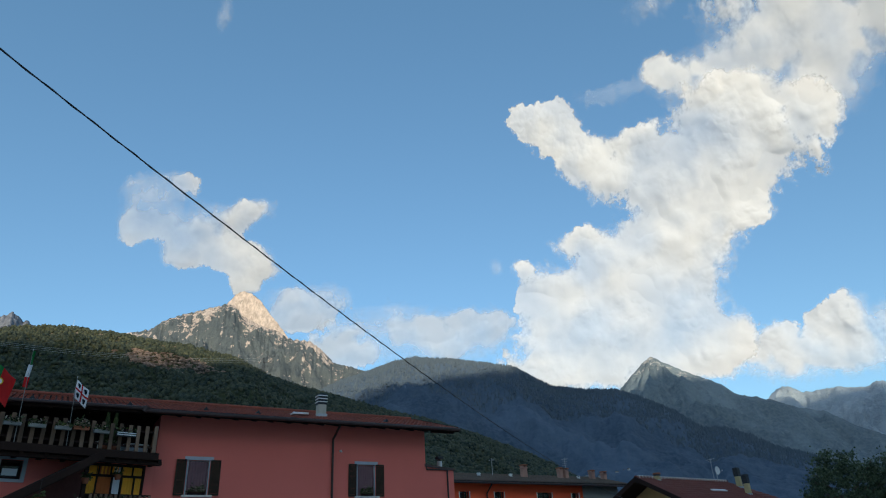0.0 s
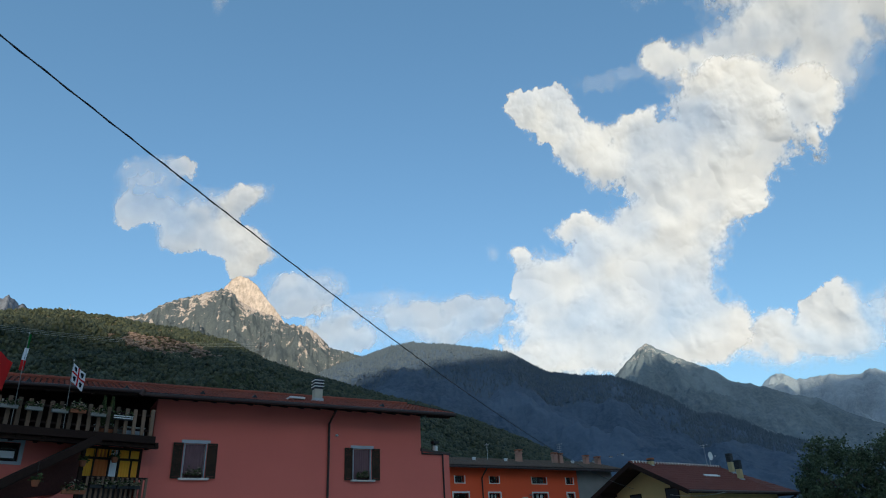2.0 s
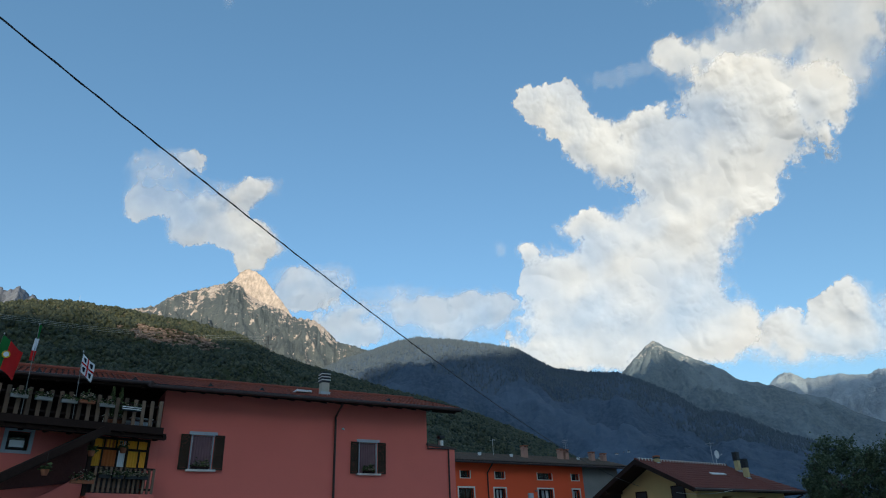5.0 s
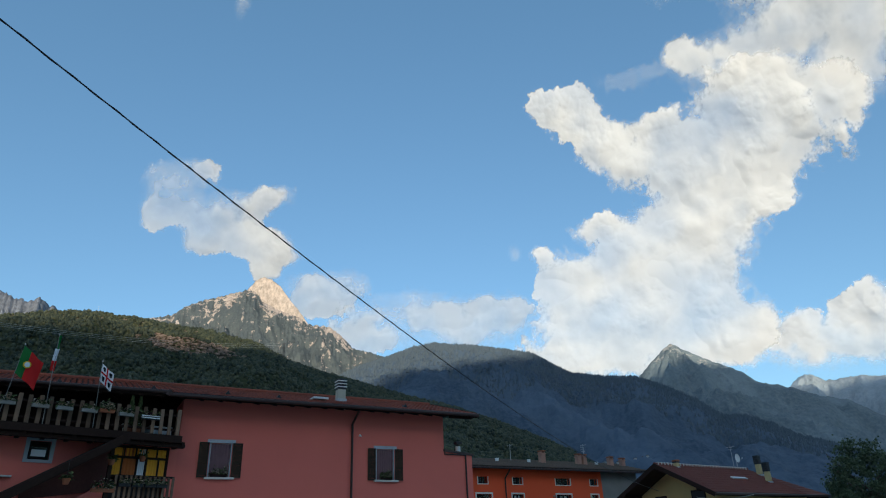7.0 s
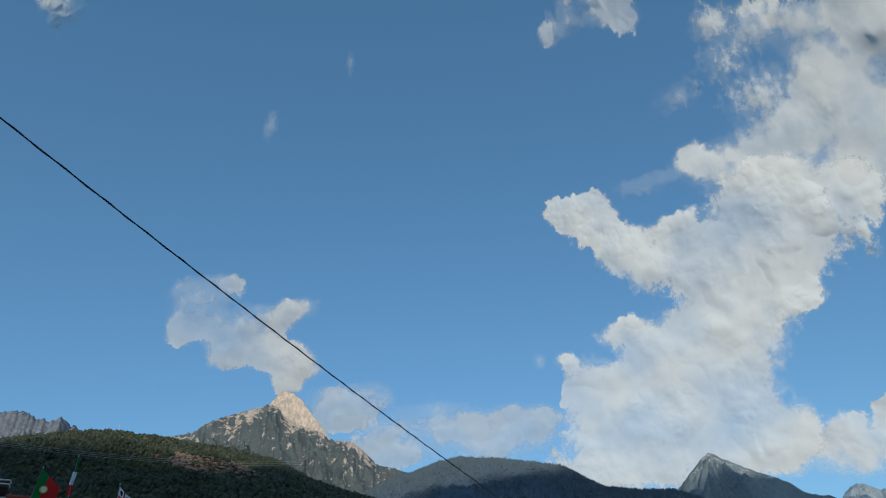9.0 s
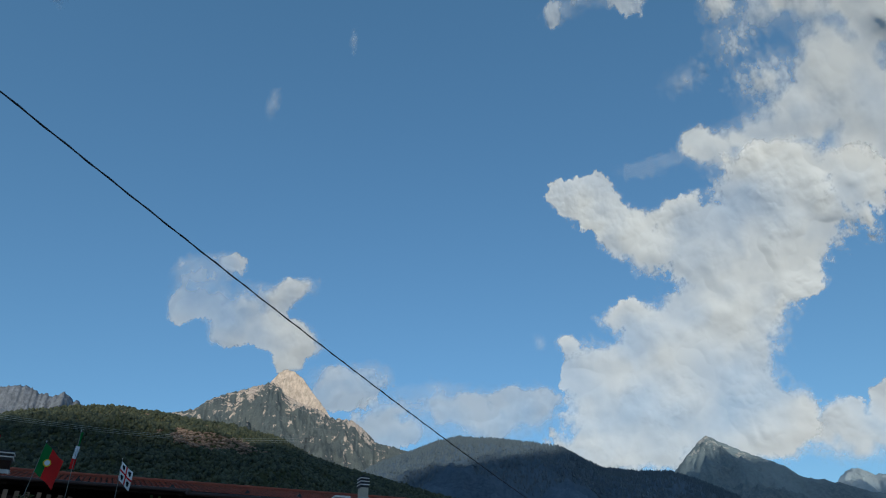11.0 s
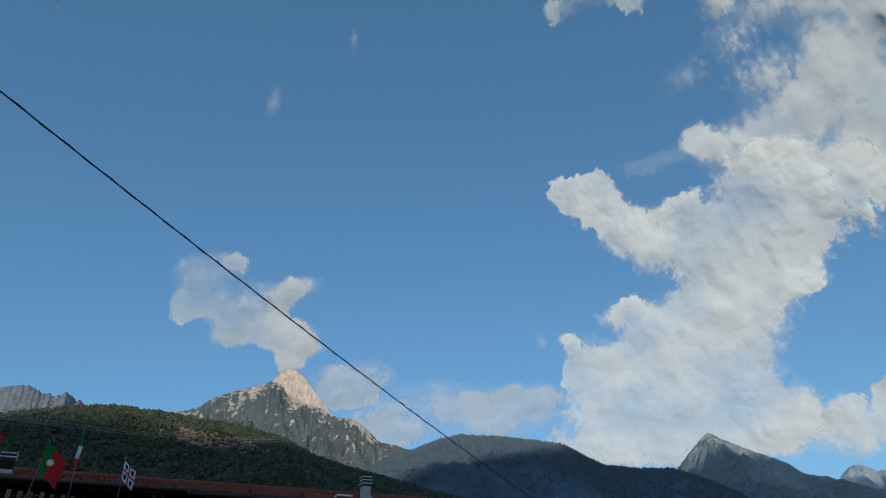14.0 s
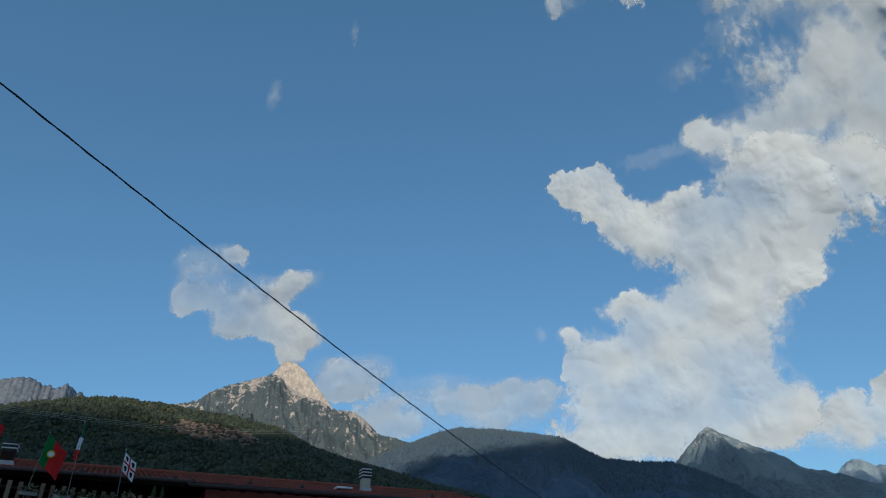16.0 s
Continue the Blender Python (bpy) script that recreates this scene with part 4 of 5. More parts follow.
part("fascia", shape(box(-11.5, -0.30, -1.04, -0.955, 5.74, 6.0, 0.01)), dark_wood, wing)
part("edge_beam", shape(box(-11.5, -0.10, -0.9, -0.7, 5.60, 5.715)), dark_wood, wing)
joist = part("joist", shape(box(-0.06, 0.06, -0.95, -0.003, 5.66, 5.798)), dark_wood, wing)
joist.location = (-0.2, 0, 0)
for i in range(1, 15):
    again(joist, -0.75 * i)
# small window; a pale sheet paints the sky's reflection in its lower half
sw = part("window", shape(box(-5.0, -4.93, 0.08, 0.15, 5.02, 5.62), box(-4.42, -4.35, 0.08, 0.15, 5.02, 5.62), box(-5.0, -4.35, 0.08, 0.15, 5.55, 5.62), box(-5.0, -4.35, 0.08, 0.15, 5.02, 5.09)), dark_wood, wing)
pane("pane", -4.93, -4.42, 0.11, 5.09, 5.55, sw)
part("blind", shape(box(-4.91, -4.47, 0.01, 0.02, 5.12, 5.34)), paper_mat, sw, "pale sheet standing in for the sky reflected in the window")
part("surround", shape(box(-5.12, -5.0, -0.03, 0.1, 4.92, 5.72), box(-4.35, -4.23, -0.03, 0.1, 4.92, 5.72), box(-5.0, -4.35, -0.03, 0.1, 5.622, 5.72), box(-5.0, -4.35, -0.03, 0.1, 4.92, 5.018)), trim_mat, wing)
part("room_back", shape(box(-11.4, -2.6, 2.0, 2.1, 3.2, 5.7)), room_dark, wing)
part("ledge", shape(box(-5.9, -5.35, -0.18, -0.003, 4.42, 4.47)), white_trim, wing)
# veranda glazing with curtains behind
ver = part("veranda", shape(box(VX0, VX0 + 0.07, 0.02, 0.1, 3.72, 5.70), box(VX1 - 0.07, VX1, 0.02, 0.1, 3.72, 5.70), box(VX0, VX1, 0.02, 0.1, 5.62, 5.70), box(VX0, VX1, 0.02, 0.1, 5.24, 5.32), box(VX0, VX1, 0.02, 0.1, 4.58, 4.66),
    *[box(VX0 + f * 2.0 - 0.03, VX0 + f * 2.0 + 0.03, 0.02, 0.1, 4.66, 5.24) for f in (0.23, 0.495, 0.66, 0.885)], *[box(VX0 + f * 2.0 - 0.025, VX0 + f * 2.0 + 0.025, 0.02, 0.1, 5.32, 5.62) for f in (0.25, 0.46, 0.64, 0.84)]), dark_wood, wing, "dark wooden glazed veranda front")
for i, (a, c, mt) in enumerate(((0.14, 0.43, gold_curtain), (0.49, 0.96, rust_curtain), (1.02, 1.28, paper_mat), (1.37, 1.74, gold_curtain), (1.80, 2.02, gold_curtain))):
    def folds(b, a=a, c=c):
        lo, hi = [], []
        for k in range(14):
            x = VX0 + a + (c - a) * k / 13
            y = 0.05 + 0.012 * math.sin(k * 1.9 + i)
            lo.append(b.verts.new((x, y, 4.66))); hi.append(b.verts.new((x, y, 5.60)))
        for k in range(13):
            b.faces.new((lo[k], lo[k + 1], hi[k + 1], hi[k]))
    part("curtain", shape(folds), mt, ver, "", True)
    if mt is paper_mat:
        pane("pane", VX0 + a, VX0 + c, 0.06, 4.66, 5.24, ver)
part("valance", shape(*[box(VX0 + 0.08 + 0.38 * k, VX0 + 0.41 + 0.38 * k, 0.05, 0.06, 5.33, 5.61) for k in range(5)]), gold_curtain, ver, "golden curtain behind the upper panes")
part("veranda_back", shape(box(VX0, VX1, 0.6, 0.65, 3.72, 5.7)), room_dark, wing)
part("veranda_floor", shape(box(VX0 - 0.1, VX1 + 0.1, -0.75, 0.25, 3.55, 3.70)), pink, wing)


def railing(m, label, length, height, planks, width, rails, group=""):
    """A balustrade of upright boards, x from -length to 0."""
    r = thing("railing", m, label, "railing", group)
    for z in rails:
        part("rail", shape(box(-length, 0.05, 0.03, 0.09, z, z + 0.07)), dark_wood, r)
    p = part("plank", shape(box(-width / 2, width / 2, -0.02, 0.028, 0, height, 0.006)), plank_mat, r)
    for i in range(planks):
        o = p if i == 0 else again(p)
        o.location = (-length * i / (planks - 1), 0, random.uniform(-0.02, 0.02))
        o.rotation_euler = (0, random.uniform(-0.02, 0.02), 0)
    return r


railing(WING @ pose(-0.50, -0.97, 6.0), "terrace balustrade of weathered wooden boards", 10.85, 0.92, 36, 0.13, (0.16, 0.70))
railing(WING @ pose(VX1, -0.7, 3.72), "veranda balustrade of weathered wooden boards", 2.0, 0.84, 13, 0.085, (0.1, 0.80))
side = part("corner_post", shape(box(-0.06, 0.06, -0.06, 0.06, 0, 0.98, 0.01)), plank_mat, wing)
side.location = (-0.45, -0.85, 6.0)
for k in range(1, 4):
    again(side, 0.09 * k, 0.26 * k)

# stair roof: a dark slanting board with the stair wall below
# dark red of the wall with the stair's shade mixed in
stair_shade = material("dark_red_stair_boards", (0.11, 0.042, 0.036), 0.85, 25, 0.35, 1.5, 0.3, None, 0.4, 0.006)
stair = thing("covered_stair", WING, "covered outside stair with a dark slanting wooden roof", "stair")
part("roof_board", shape(prism([(-6.9, 2.85), (-2.3, 5.60), (-2.3, 5.80), (-2.52, 5.80), (-6.9, 3.16)], "y", -1.5, -0.85)), dark_wood, stair)
part("roof_deck", shape(prism([(-6.9, 2.82), (-2.4, 5.54), (-2.4, 5.58), (-6.9, 2.86)], "y", -1.5, -0.02)), dark_wood, stair)
part("stair_wall", shape(prism([(-6.9, 0), (-2.6, 0), (-2.6, 4.3), (-6.9, 1.7)], "y", -0.5, -0.3)), pink, stair)
for i in range(14):
    part("step", shape(box(-6.6 + 0.29 * i, -6.3 + 0.29 * i, -1.4, -0.52, 0.1 + 0.18 * i, 0.28 + 0.18 * i)), grey_wall, stair)
# panel added before the wall to paint the shade below the slanting roof
part("side_boarding", shape(prism([(-5.0, 3.75), (-2.46, 4.1), (-2.46, 5.5), (-5.0, 3.97)], "y", -0.10, -0.04)), stair_shade, stair, "dark panel standing in for the shade under the stair roof")
part("newel", shape(box(-2.66, -2.54, -0.85, -0.73, 3.6, 5.6)), dark_wood, stair)

# flower boxes and plants along the terrace and veranda
for i, x in enumerate((-9.6, -8.5, -7.3, -6.15, -5.18, -4.46, -3.68, -2.45)):
    flower_box(WING @ pose(x, -1.13, 6.50), "chalky white flower box with dry plants on wooden boards", 0.5, chalk_box, 40, 20 + i, 0.7, 0.12)
flower_box(WING @ pose(-3.12, -1.13, 6.55), "terracotta trough with straggling dry plants on wooden boards", 0.5, terracotta, 70, 40, 0.9, 0.2)
flower_box(WING @ pose(-1.62, -1.13, 6.46), "black and white striped flower box on wooden boards", 0.66, black_paint, 30, 44, 0.3, 0.16)
stripe = thing("painted_band", WING @ pose(-1.62, -1.225, 6.49), "white bands on a dark flower box", "trim")
part("stripe", shape(box(-0.33, 0.33, 0, 0.012, 0.0, 0.03)), white_paint, stripe)
part("stripe", shape(box(-0.33, 0.33, 0, 0.012, 0.07, 0.10)), white_paint, stripe)
for i, x in enumerate((-2.05, -1.6, -1.15, -0.75)):
    flower_box(WING @ pose(x, -0.84, 4.18), "dark flower box with pale blooms on a veranda railing", 0.38, black_paint, 40, 60 + i, 1.0, 0.12)
flower_box(WING @ pose(-2.95, -1.6, 3.9), "terracotta trough of dry plants on the stair wall", 0.7, terracotta, 60, 71, 0.9, 0.2)


def hanging_pot(m, label, seed):
    t = thing("hanging_pot", m, label, "plant pot", "hanging pots by the veranda")
    part("pot", shape(rod((0, 0, 0), (0, 0, 0.18), 0.08, 0.13, 14)), terracotta, t)
    part("leaves", shape(tuft(0, 0, 0.15, 0.15, 0.15, 0.18, 60, 0.09, seed)), soil_leaf, t)
    part("wire", shape(rod((0, 0, 0.16), (0, 0, 0.75), 0.006)), black_paint, t)


hanging_pot(WING @ pose(-2.62, -0.95, 4.85), "terracotta pot with green plant hanging beside the veranda", 81)
hanging_pot(WING @ pose(-1.35, -0.25, 5.12), "dark hanging pot with dry plant before the veranda", 82)
hanging_pot(WING @ pose(-4.1, -1.62, 4.1), "pot with green plant hanging on the stair", 83)


def cypress(m, seed):
    t = thing("potted_cypress", m, "slim dark green potted conifer standing on the terrace", "plant", "potted conifers")
    part("pot", shape(rod((0, 0, 0), (0, 0, 0.28), 0.13, 0.17, 14)), terracotta, t)
    def foliage(b):
        rg = random.Random(seed)
        for _ in range(420):
            z = rg.uniform(0.25, 1.35)
            r = 0.13 * (1 - ((z - 0.25) / 1.1) ** 1.6) * rg.uniform(0.5, 1.15) + 0.01
            a = rg.uniform(0, 6.28)
            p = Vector((r * math.cos(a), r * math.sin(a), z))
            u = Vector((math.cos(a) * 0.4, math.sin(a) * 0.4, 1)).normalized() * 0.1
            v = Vector((-math.sin(a), math.cos(a), 0)) * 0.03
            b.faces.new([b.verts.new(q) for q in (p, p + u * 0.5 - v, p + u, p + u * 0.5 + v)])
    part("foliage", shape(foliage), soil_leaf, t)


cypress(WING @ pose(-2.12, -0.55, 5.96), 5)
cypress(WING @ pose(-1.82, -0.5, 5.96), 6)
pipe_tb = thing("garden_table", WING @ pose(-1.9, -0.35, 5.96), "low white metal garden table on the terrace", "table")
part("top", shape(box(-0.35, 0.35, -0.25, 0.25, 0.40, 0.43, 0.01)), white_paint, pipe_tb)
for sx in (-0.3, 0.3):
    for sy in (-0.2, 0.2):
        part("leg", shape(rod((sx, sy, 0), (sx * 0.9, sy * 0.9, 0.4), 0.012)), white_paint, pipe_tb)
bin_ = thing("storage_bin", WING @ pose(-0.95, -0.3, 5.96), "blue-grey storage bin standing on the terrace", "bin")
part("body", shape(box(-0.4, 0.4, -0.25, 0.25, 0, 0.36, 0.02)), trim_mat, bin_)
part("lid", shape(box(-0.42, 0.42, -0.27, 0.27, 0.362, 0.40, 0.012)), steel, bin_)


# ---- flags ----
def cloth(w, h, ox, oz, y0=0.0, wave=0.05, lean=0.0, seed=0.0, nx=14, nz=12, u0=0.0, u1=1.0, v0=0.0, v1=1.0, fall=0.0, y_off=0.0):
    """A patch of a hanging flag between fractions u0..u1 of its length and v0..v1 of its height."""
    def f(b):
        rows = []
        for j in range(nz + 1):
            v = v0 + (v1 - v0) * j / nz
            row = []
            for i in range(nx + 1):
                u = u0 + (u1 - u0) * i / nx
                x = ox + u * w + lean * (1 - v)
                z = oz + v * h - fall * u
                y = y0 + y_off + wave * u * math.sin(7 * u + 2.2 * v + seed) + 0.3 * wave * math.sin(5 * v + seed)
                row.append(b.verts.new((x, y, z)))
            rows.append(row)
        for j in range(nz):
            for i in range(nx):
                b.faces.new((rows[j][i], rows[j][i + 1], rows[j + 1][i + 1], rows[j + 1][i]))
    return f


pole_mat = material("dull_grey_flagpole", (0.22, 0.21, 0.20), 0.7, 30, 0.2)


def flag(m, label, top, base, patches):
    t = thing("flag", m, label, "flag", "flags on the terrace")
    part("pole", shape(rod(base, top, 0.013, 0.010, 8)), pole_mat, t)
    part("finial", shape(rod(top, (top[0], top[1], top[2] + 0.05), 0.022, 0.008, 8)), steel, t)
    for name, b, mt in patches:
        part(name, b, mt, t, "", True)
    return t


FP = -1.14
flag(WING, "red and green flag with small emblem on a pole", (-6.02, FP, 8.48), (-6.30, FP, 6.0), [
    ("green_field", shape(cloth(0.66, 0.92, -6.035, 7.52, FP - 0.02, 0.08, -0.10, 0.4, u0=0.0, u1=0.36, fall=0.50)), green_cloth),
    ("red_field", shape(cloth(0.66, 0.92, -6.035, 7.52, FP - 0.02, 0.08, -0.10, 0.4, u0=0.36, u1=1.0, fall=0.50)), red_cloth),
    ("emblem", shape(lambda b: bmesh.ops.create_circle(b, cap_ends=True, segments=16, radius=0.12, matrix=pose(-5.85, FP - 0.105, 7.80, 90, 0, 0))), yellow_cloth),
    ("shield", shape(lambda b: bmesh.ops.create_circle(b, cap_ends=True, segments=12, radius=0.085, matrix=pose(-5.85, FP - 0.113, 7.80, 90, 0, 0))), white_cloth)])
flag(WING, "green, white and red striped flag furled on a tall pole", (-5.08, FP, 9.0), (-5.02, FP, 5.98), [
    ("green_stripe", shape(cloth(0.08, 0.48, -5.08, 8.50, FP, 0.04, 0.0, 1.0)), green_cloth),
    ("white_stripe", shape(cloth(0.13, 0.42, -5.12, 8.08, FP, 0.04, -0.02, 1.0)), white_cloth),
    ("red_stripe", shape(cloth(0.15, 0.34, -5.15, 7.74, FP, 0.04, 0.0, 1.0)), red_cloth)])
def quarter(u0, u1, v0, v1, lift=0.0):
    """A patch of the white flag, whose tip droops away from the pole."""
    return cloth(0.44, 0.62, -3.55, 7.62, FP, 0.05, 0.0, 2.0, u0=u0, u1=u1, v0=v0, v1=v1, fall=0.34, y_off=-lift)
def device(u, v):
    """A plain dark rounded shape printed on the flag."""
    return shape(quarter(u - 0.07, u + 0.11, v - 0.06, v + 0.12, 0.010), quarter(u - 0.11, u - 0.05, v - 0.02, v + 0.08, 0.010), quarter(u - 0.04, u + 0.09, v - 0.13, v - 0.05, 0.010))
flag(WING, "white flag with red cross and four dark devices", (-3.55, FP, 8.30), (-3.48, FP, 6.0), [
    ("field", shape(quarter(0, 1, 0, 1)), white_cloth),
    ("cross", shape(quarter(0.44, 0.56, 0, 1, 0.012), quarter(0, 1, 0.45, 0.55, 0.012)), red_cloth),
    ("device", device(0.23, 0.77), black_cloth), ("device", device(0.77, 0.77), black_cloth),
    ("device", device(0.23, 0.24), black_cloth), ("device", device(0.77, 0.24), black_cloth)])
flag(WING, "yellow and red flag hanging from a pole", (-7.62, FP, 8.75), (-7.80, FP, 6.0), [
    ("yellow_field", shape(cloth(0.24, 0.8, -7.64, 7.85, FP, 0.05, -0.1, 3.0, u0=0, u1=0.5, fall=0.2)), yellow_cloth),
    ("red_field", shape(cloth(0.30, 0.8, -7.64, 7.85, FP, 0.05, -0.1, 3.0, u0=0.45, u1=1.0, fall=0.2)), red_cloth)])

# ---- orange house ----
OR = pose(3.888, 49.849, 0, 0, 0, 34.0)
och = thing("orange_house", OR, "long orange-plastered house with weathered tile roof and white window trims", "house")
attic = [(-5.37, -4.60), (-2.45, -1.65), (1.38, 2.73), (4.69, 5.40), (-8.3, -7.5)]
tall = [(-5.55, -4.33), (-2.58, -1.62), (1.36, 2.73), (4.67, 5.36), (-8.4, -7.4)]
holes = [(a, c, 5.95, 6.42) for a, c in attic] + [(a, c, 3.85, 5.28) for a, c in tall] + [(a, c, 0.9, 2.3) for a, c in tall[:4]]
part("front_wall", shape(wall_with_holes(-12, 5.85, 0, 7.0, 0, 0.35, holes)), orange, och)
part("cement_wall", shape(box(5.852, 9.6, 0.0, 0.35, 0, 6.95)), grey_wall, och, "bare grey cement end of the house")
part("side_wall", shape(prism([(0.352, 0), (7, 0), (7, 6.9), (3, 8.2), (0.352, 7.05)], "x", 9.25, 9.6)), grey_wall, och)
part("inner_wall", shape(box(-11.9, 9.2, 1.6, 1.7, 0, 6.8)), room_dark, och)
for a, c in attic:
    f = part("attic_window", shape(box(a + 0.01, a + 0.06, 0.1, 0.15, 5.96, 6.41), box(c - 0.06, c - 0.01, 0.1, 0.15, 5.96, 6.41), box((a + c) / 2 - 0.03, (a + c) / 2 + 0.03, 0.1, 0.15, 5.96, 6.41), box(a + 0.01, c - 0.01, 0.1, 0.15, 5.96, 6.0)), dark_wood, och)
    pane("pane", a + 0.06, c - 0.06, 0.12, 6.0, 6.41, f)
    part("trim", shape(box(a - 0.07, a - 0.003, -0.02, 0.06, 5.89, 6.42), box(c + 0.003, c + 0.07, -0.02, 0.06, 5.89, 6.42), box(a - 0.003, c + 0.003, -0.02, 0.06, 5.89, 5.947)), white_trim, och)
for i, (a, c) in enumerate(tall):
    f = part("window", shape(box(a + 0.01, a + 0.08, 0.1, 0.16, 3.86, 5.27), box(c - 0.08, c - 0.01, 0.1, 0.16, 3.86, 5.27), box((a + c) / 2 - 0.04, (a + c) / 2 + 0.04, 0.1, 0.16, 3.86, 5.27), box(a + 0.01, c - 0.01, 0.1, 0.16, 5.2, 5.27)), dark_wood, och)
    pane("pane", a + 0.08, c - 0.08, 0.12, 3.86, 5.2, f)
    if i:
        part("curtain", shape(box(a + 0.35 * (c - a), a + 0.8 * (c - a), 0.24, 0.26, 3.86, 5.2)), paper_mat, f, "pale curtain")
    part("trim", shape(box(a - 0.10, a - 0.003, -0.02, 0.08, 3.8, 5.38), box(c + 0.003, c + 0.10, -0.02, 0.08, 3.8, 5.38), box(a - 0.003, c + 0.003, -0.02, 0.08, 5.283, 5.38)), white_trim, och)
part("roof_deck", shape(prism([(-0.75, 6.86), (-0.75, 7.0), (3.0, 8.02), (7.6, 6.8), (7.6, 6.66), (3.0, 7.88)], "x", -12.5, 10.4)), dark_wood, och)
ot = part("roof_tiles", shape(tile_field(-12.5, 10.4, 3.75, 1.02, 0.24, 0.4)), old_tile, och, "weathered grey-brown roof tiles")
ot.location = (0, -0.75, 7.01)
ot["kind"] = "stuff"
part("gutter", shape(rod((-12.5, -0.82, 6.90), (10.4, -0.82, 6.88), 0.07, None, 8)), gutter_mat, och)
part("downpipe", shape(rod((-3.15, -0.07, 0), (-3.15, -0.07, 6.3), 0.05), rod((-3.15, -0.07, 6.3), (-3.15, -0.75, 6.85), 0.05)), gutter_mat, och)
part("meter_box", shape(box(0.33, 0.75, -0.16, -0.003, 4.45, 5.0, 0.01)), trim_mat, och)
part("wall_lamp", shape(box(1.0, 1.16, -0.18, -0.003, 5.1, 5.22, 0.02)), brick_mat, och)


def brick_chimney(m, w, d, h, label):
    c = thing("chimney", m, label, "chimney", "chimneys on the roofs")
    part("shaft", shape(box(-w / 2, w / 2, -d / 2, d / 2, -0.6, h * 0.72, 0.015)), brick_mat, c)
    part("collar", shape(box(-w * 0.6, w * 0.6, -d * 0.6, d * 0.6, h * 0.722, h * 0.80, 0.01)), brick_mat, c)
    for sx in (-1, 1):
        part("pier", shape(box(sx * w * 0.38 - 0.05, sx * w * 0.38 + 0.05, -d * 0.4, d * 0.4, h * 0.802, h * 0.92)), brick_mat, c)
    part("cap", shape(box(-w * 0.62, w * 0.62, -d * 0.62, d * 0.62, h * 0.922, h, 0.02)), terracotta, c)


for x, y, z, w, h in ((1.62, 1.6, 7.60, 0.40, 0.98), (5.22, 1.6, 7.55, 0.36, 0.92), (5.80, 1.6, 7.55, 0.36, 0.90), (8.6, 1.6, 7.45, 0.38, 0.92), (9.9, 1.6, 7.35, 0.38, 0.96)):
    brick_chimney(OR @ pose(x, y, z), w, w, h, "brick chimney with a capped top on the weathered roof")
for x in (-2.5, 0.42, 7.2):
    v = thing("roof_vent", OR @ pose(x, 1.7, 7.60), "small white roof vent on the weathered tiles", "vent", "white roof vents")
    part("body", shape(rod((0, 0, -0.15), (0, 0, 0.26), 0.14, 0.12, 12)), white_paint, v)
    part("cap", shape(rod((0, 0, 0.262), (0, 0, 0.31), 0.17, 0.12, 12)), white_paint, v)


def antenna(m, h, label, bars):
    a = thing("antenna", m, label, "antenna", "aerials on the roofs")
    part("mast", shape(rod((0, 0, -0.5), (0, 0, h), 0.02, 0.015)), steel, a)
    for i in range(bars):
        part("element", shape(rod((-0.28, 0, h - 0.12 - 0.16 * i), (0.28, 0.05, h - 0.12 - 0.16 * i), 0.01)), steel, a)
    part("boom", shape(rod((0, -0.35, h - 0.1), (0, 0.35, h - 0.1), 0.012)), steel, a)


antenna(OR @ pose(-0.88, 2.2, 7.8), 1.25, "thin steel aerial on the weathered roof", 1)
antenna(OR @ pose(6.6, 2.4, 7.8), 1.6, "steel television aerial on the weathered roof", 4)

# ---- ochre house with maroon hipped roof ----
YE = pose(11.089, 45.673, 0, 0, 0, 38.0)       # x along the ridge, away; -y towards the camera
oh = thing("ochre_house", YE, "ochre-plastered house with broad maroon tiled roof and dark eaves", "house")
HW, EVE, APX, RL, EL = 4.05, 4.42, 6.50, 10.5, 13.2
part("gable_wall", shape(prism([(-3.0, 0), (3.0, 0), (3.0, 4.72), (0, 6.25), (-3.0, 4.72)], "x", 1.7, 2.0)), yellow, oh)
part("front_wall", shape(wall_with_holes(2.002, 12.2, 0, 4.75, -3.0, -2.7, [(4.5, 5.6, 2.6, 4.1), (8.6, 9.7, 2.6, 4.1)])), yellow, oh)
part("back_wall", shape(box(2.002, 12.2, 2.7, 3.0, 0, 4.75)), yellow, oh)
part("end_wall", shape(box(11.9, 12.2, -2.698, 2.898, 0, 4.75)), yellow, oh)
for k, (a, c, z) in enumerate(((0.75, 1.7, 3.35), (-2.25, -1.2, 3.5))):
    w = part("window", shape(box(1.655, 1.697, a, c, z, z + 1.3)), dark_wood, oh)
    # opaque black sheet on the solid wall paints the window's unlit dark
    part("pane", shape(box(1.646, 1.652, a + 0.08, c - 0.08, z + 0.08, z + 1.22)), black_paint, w)
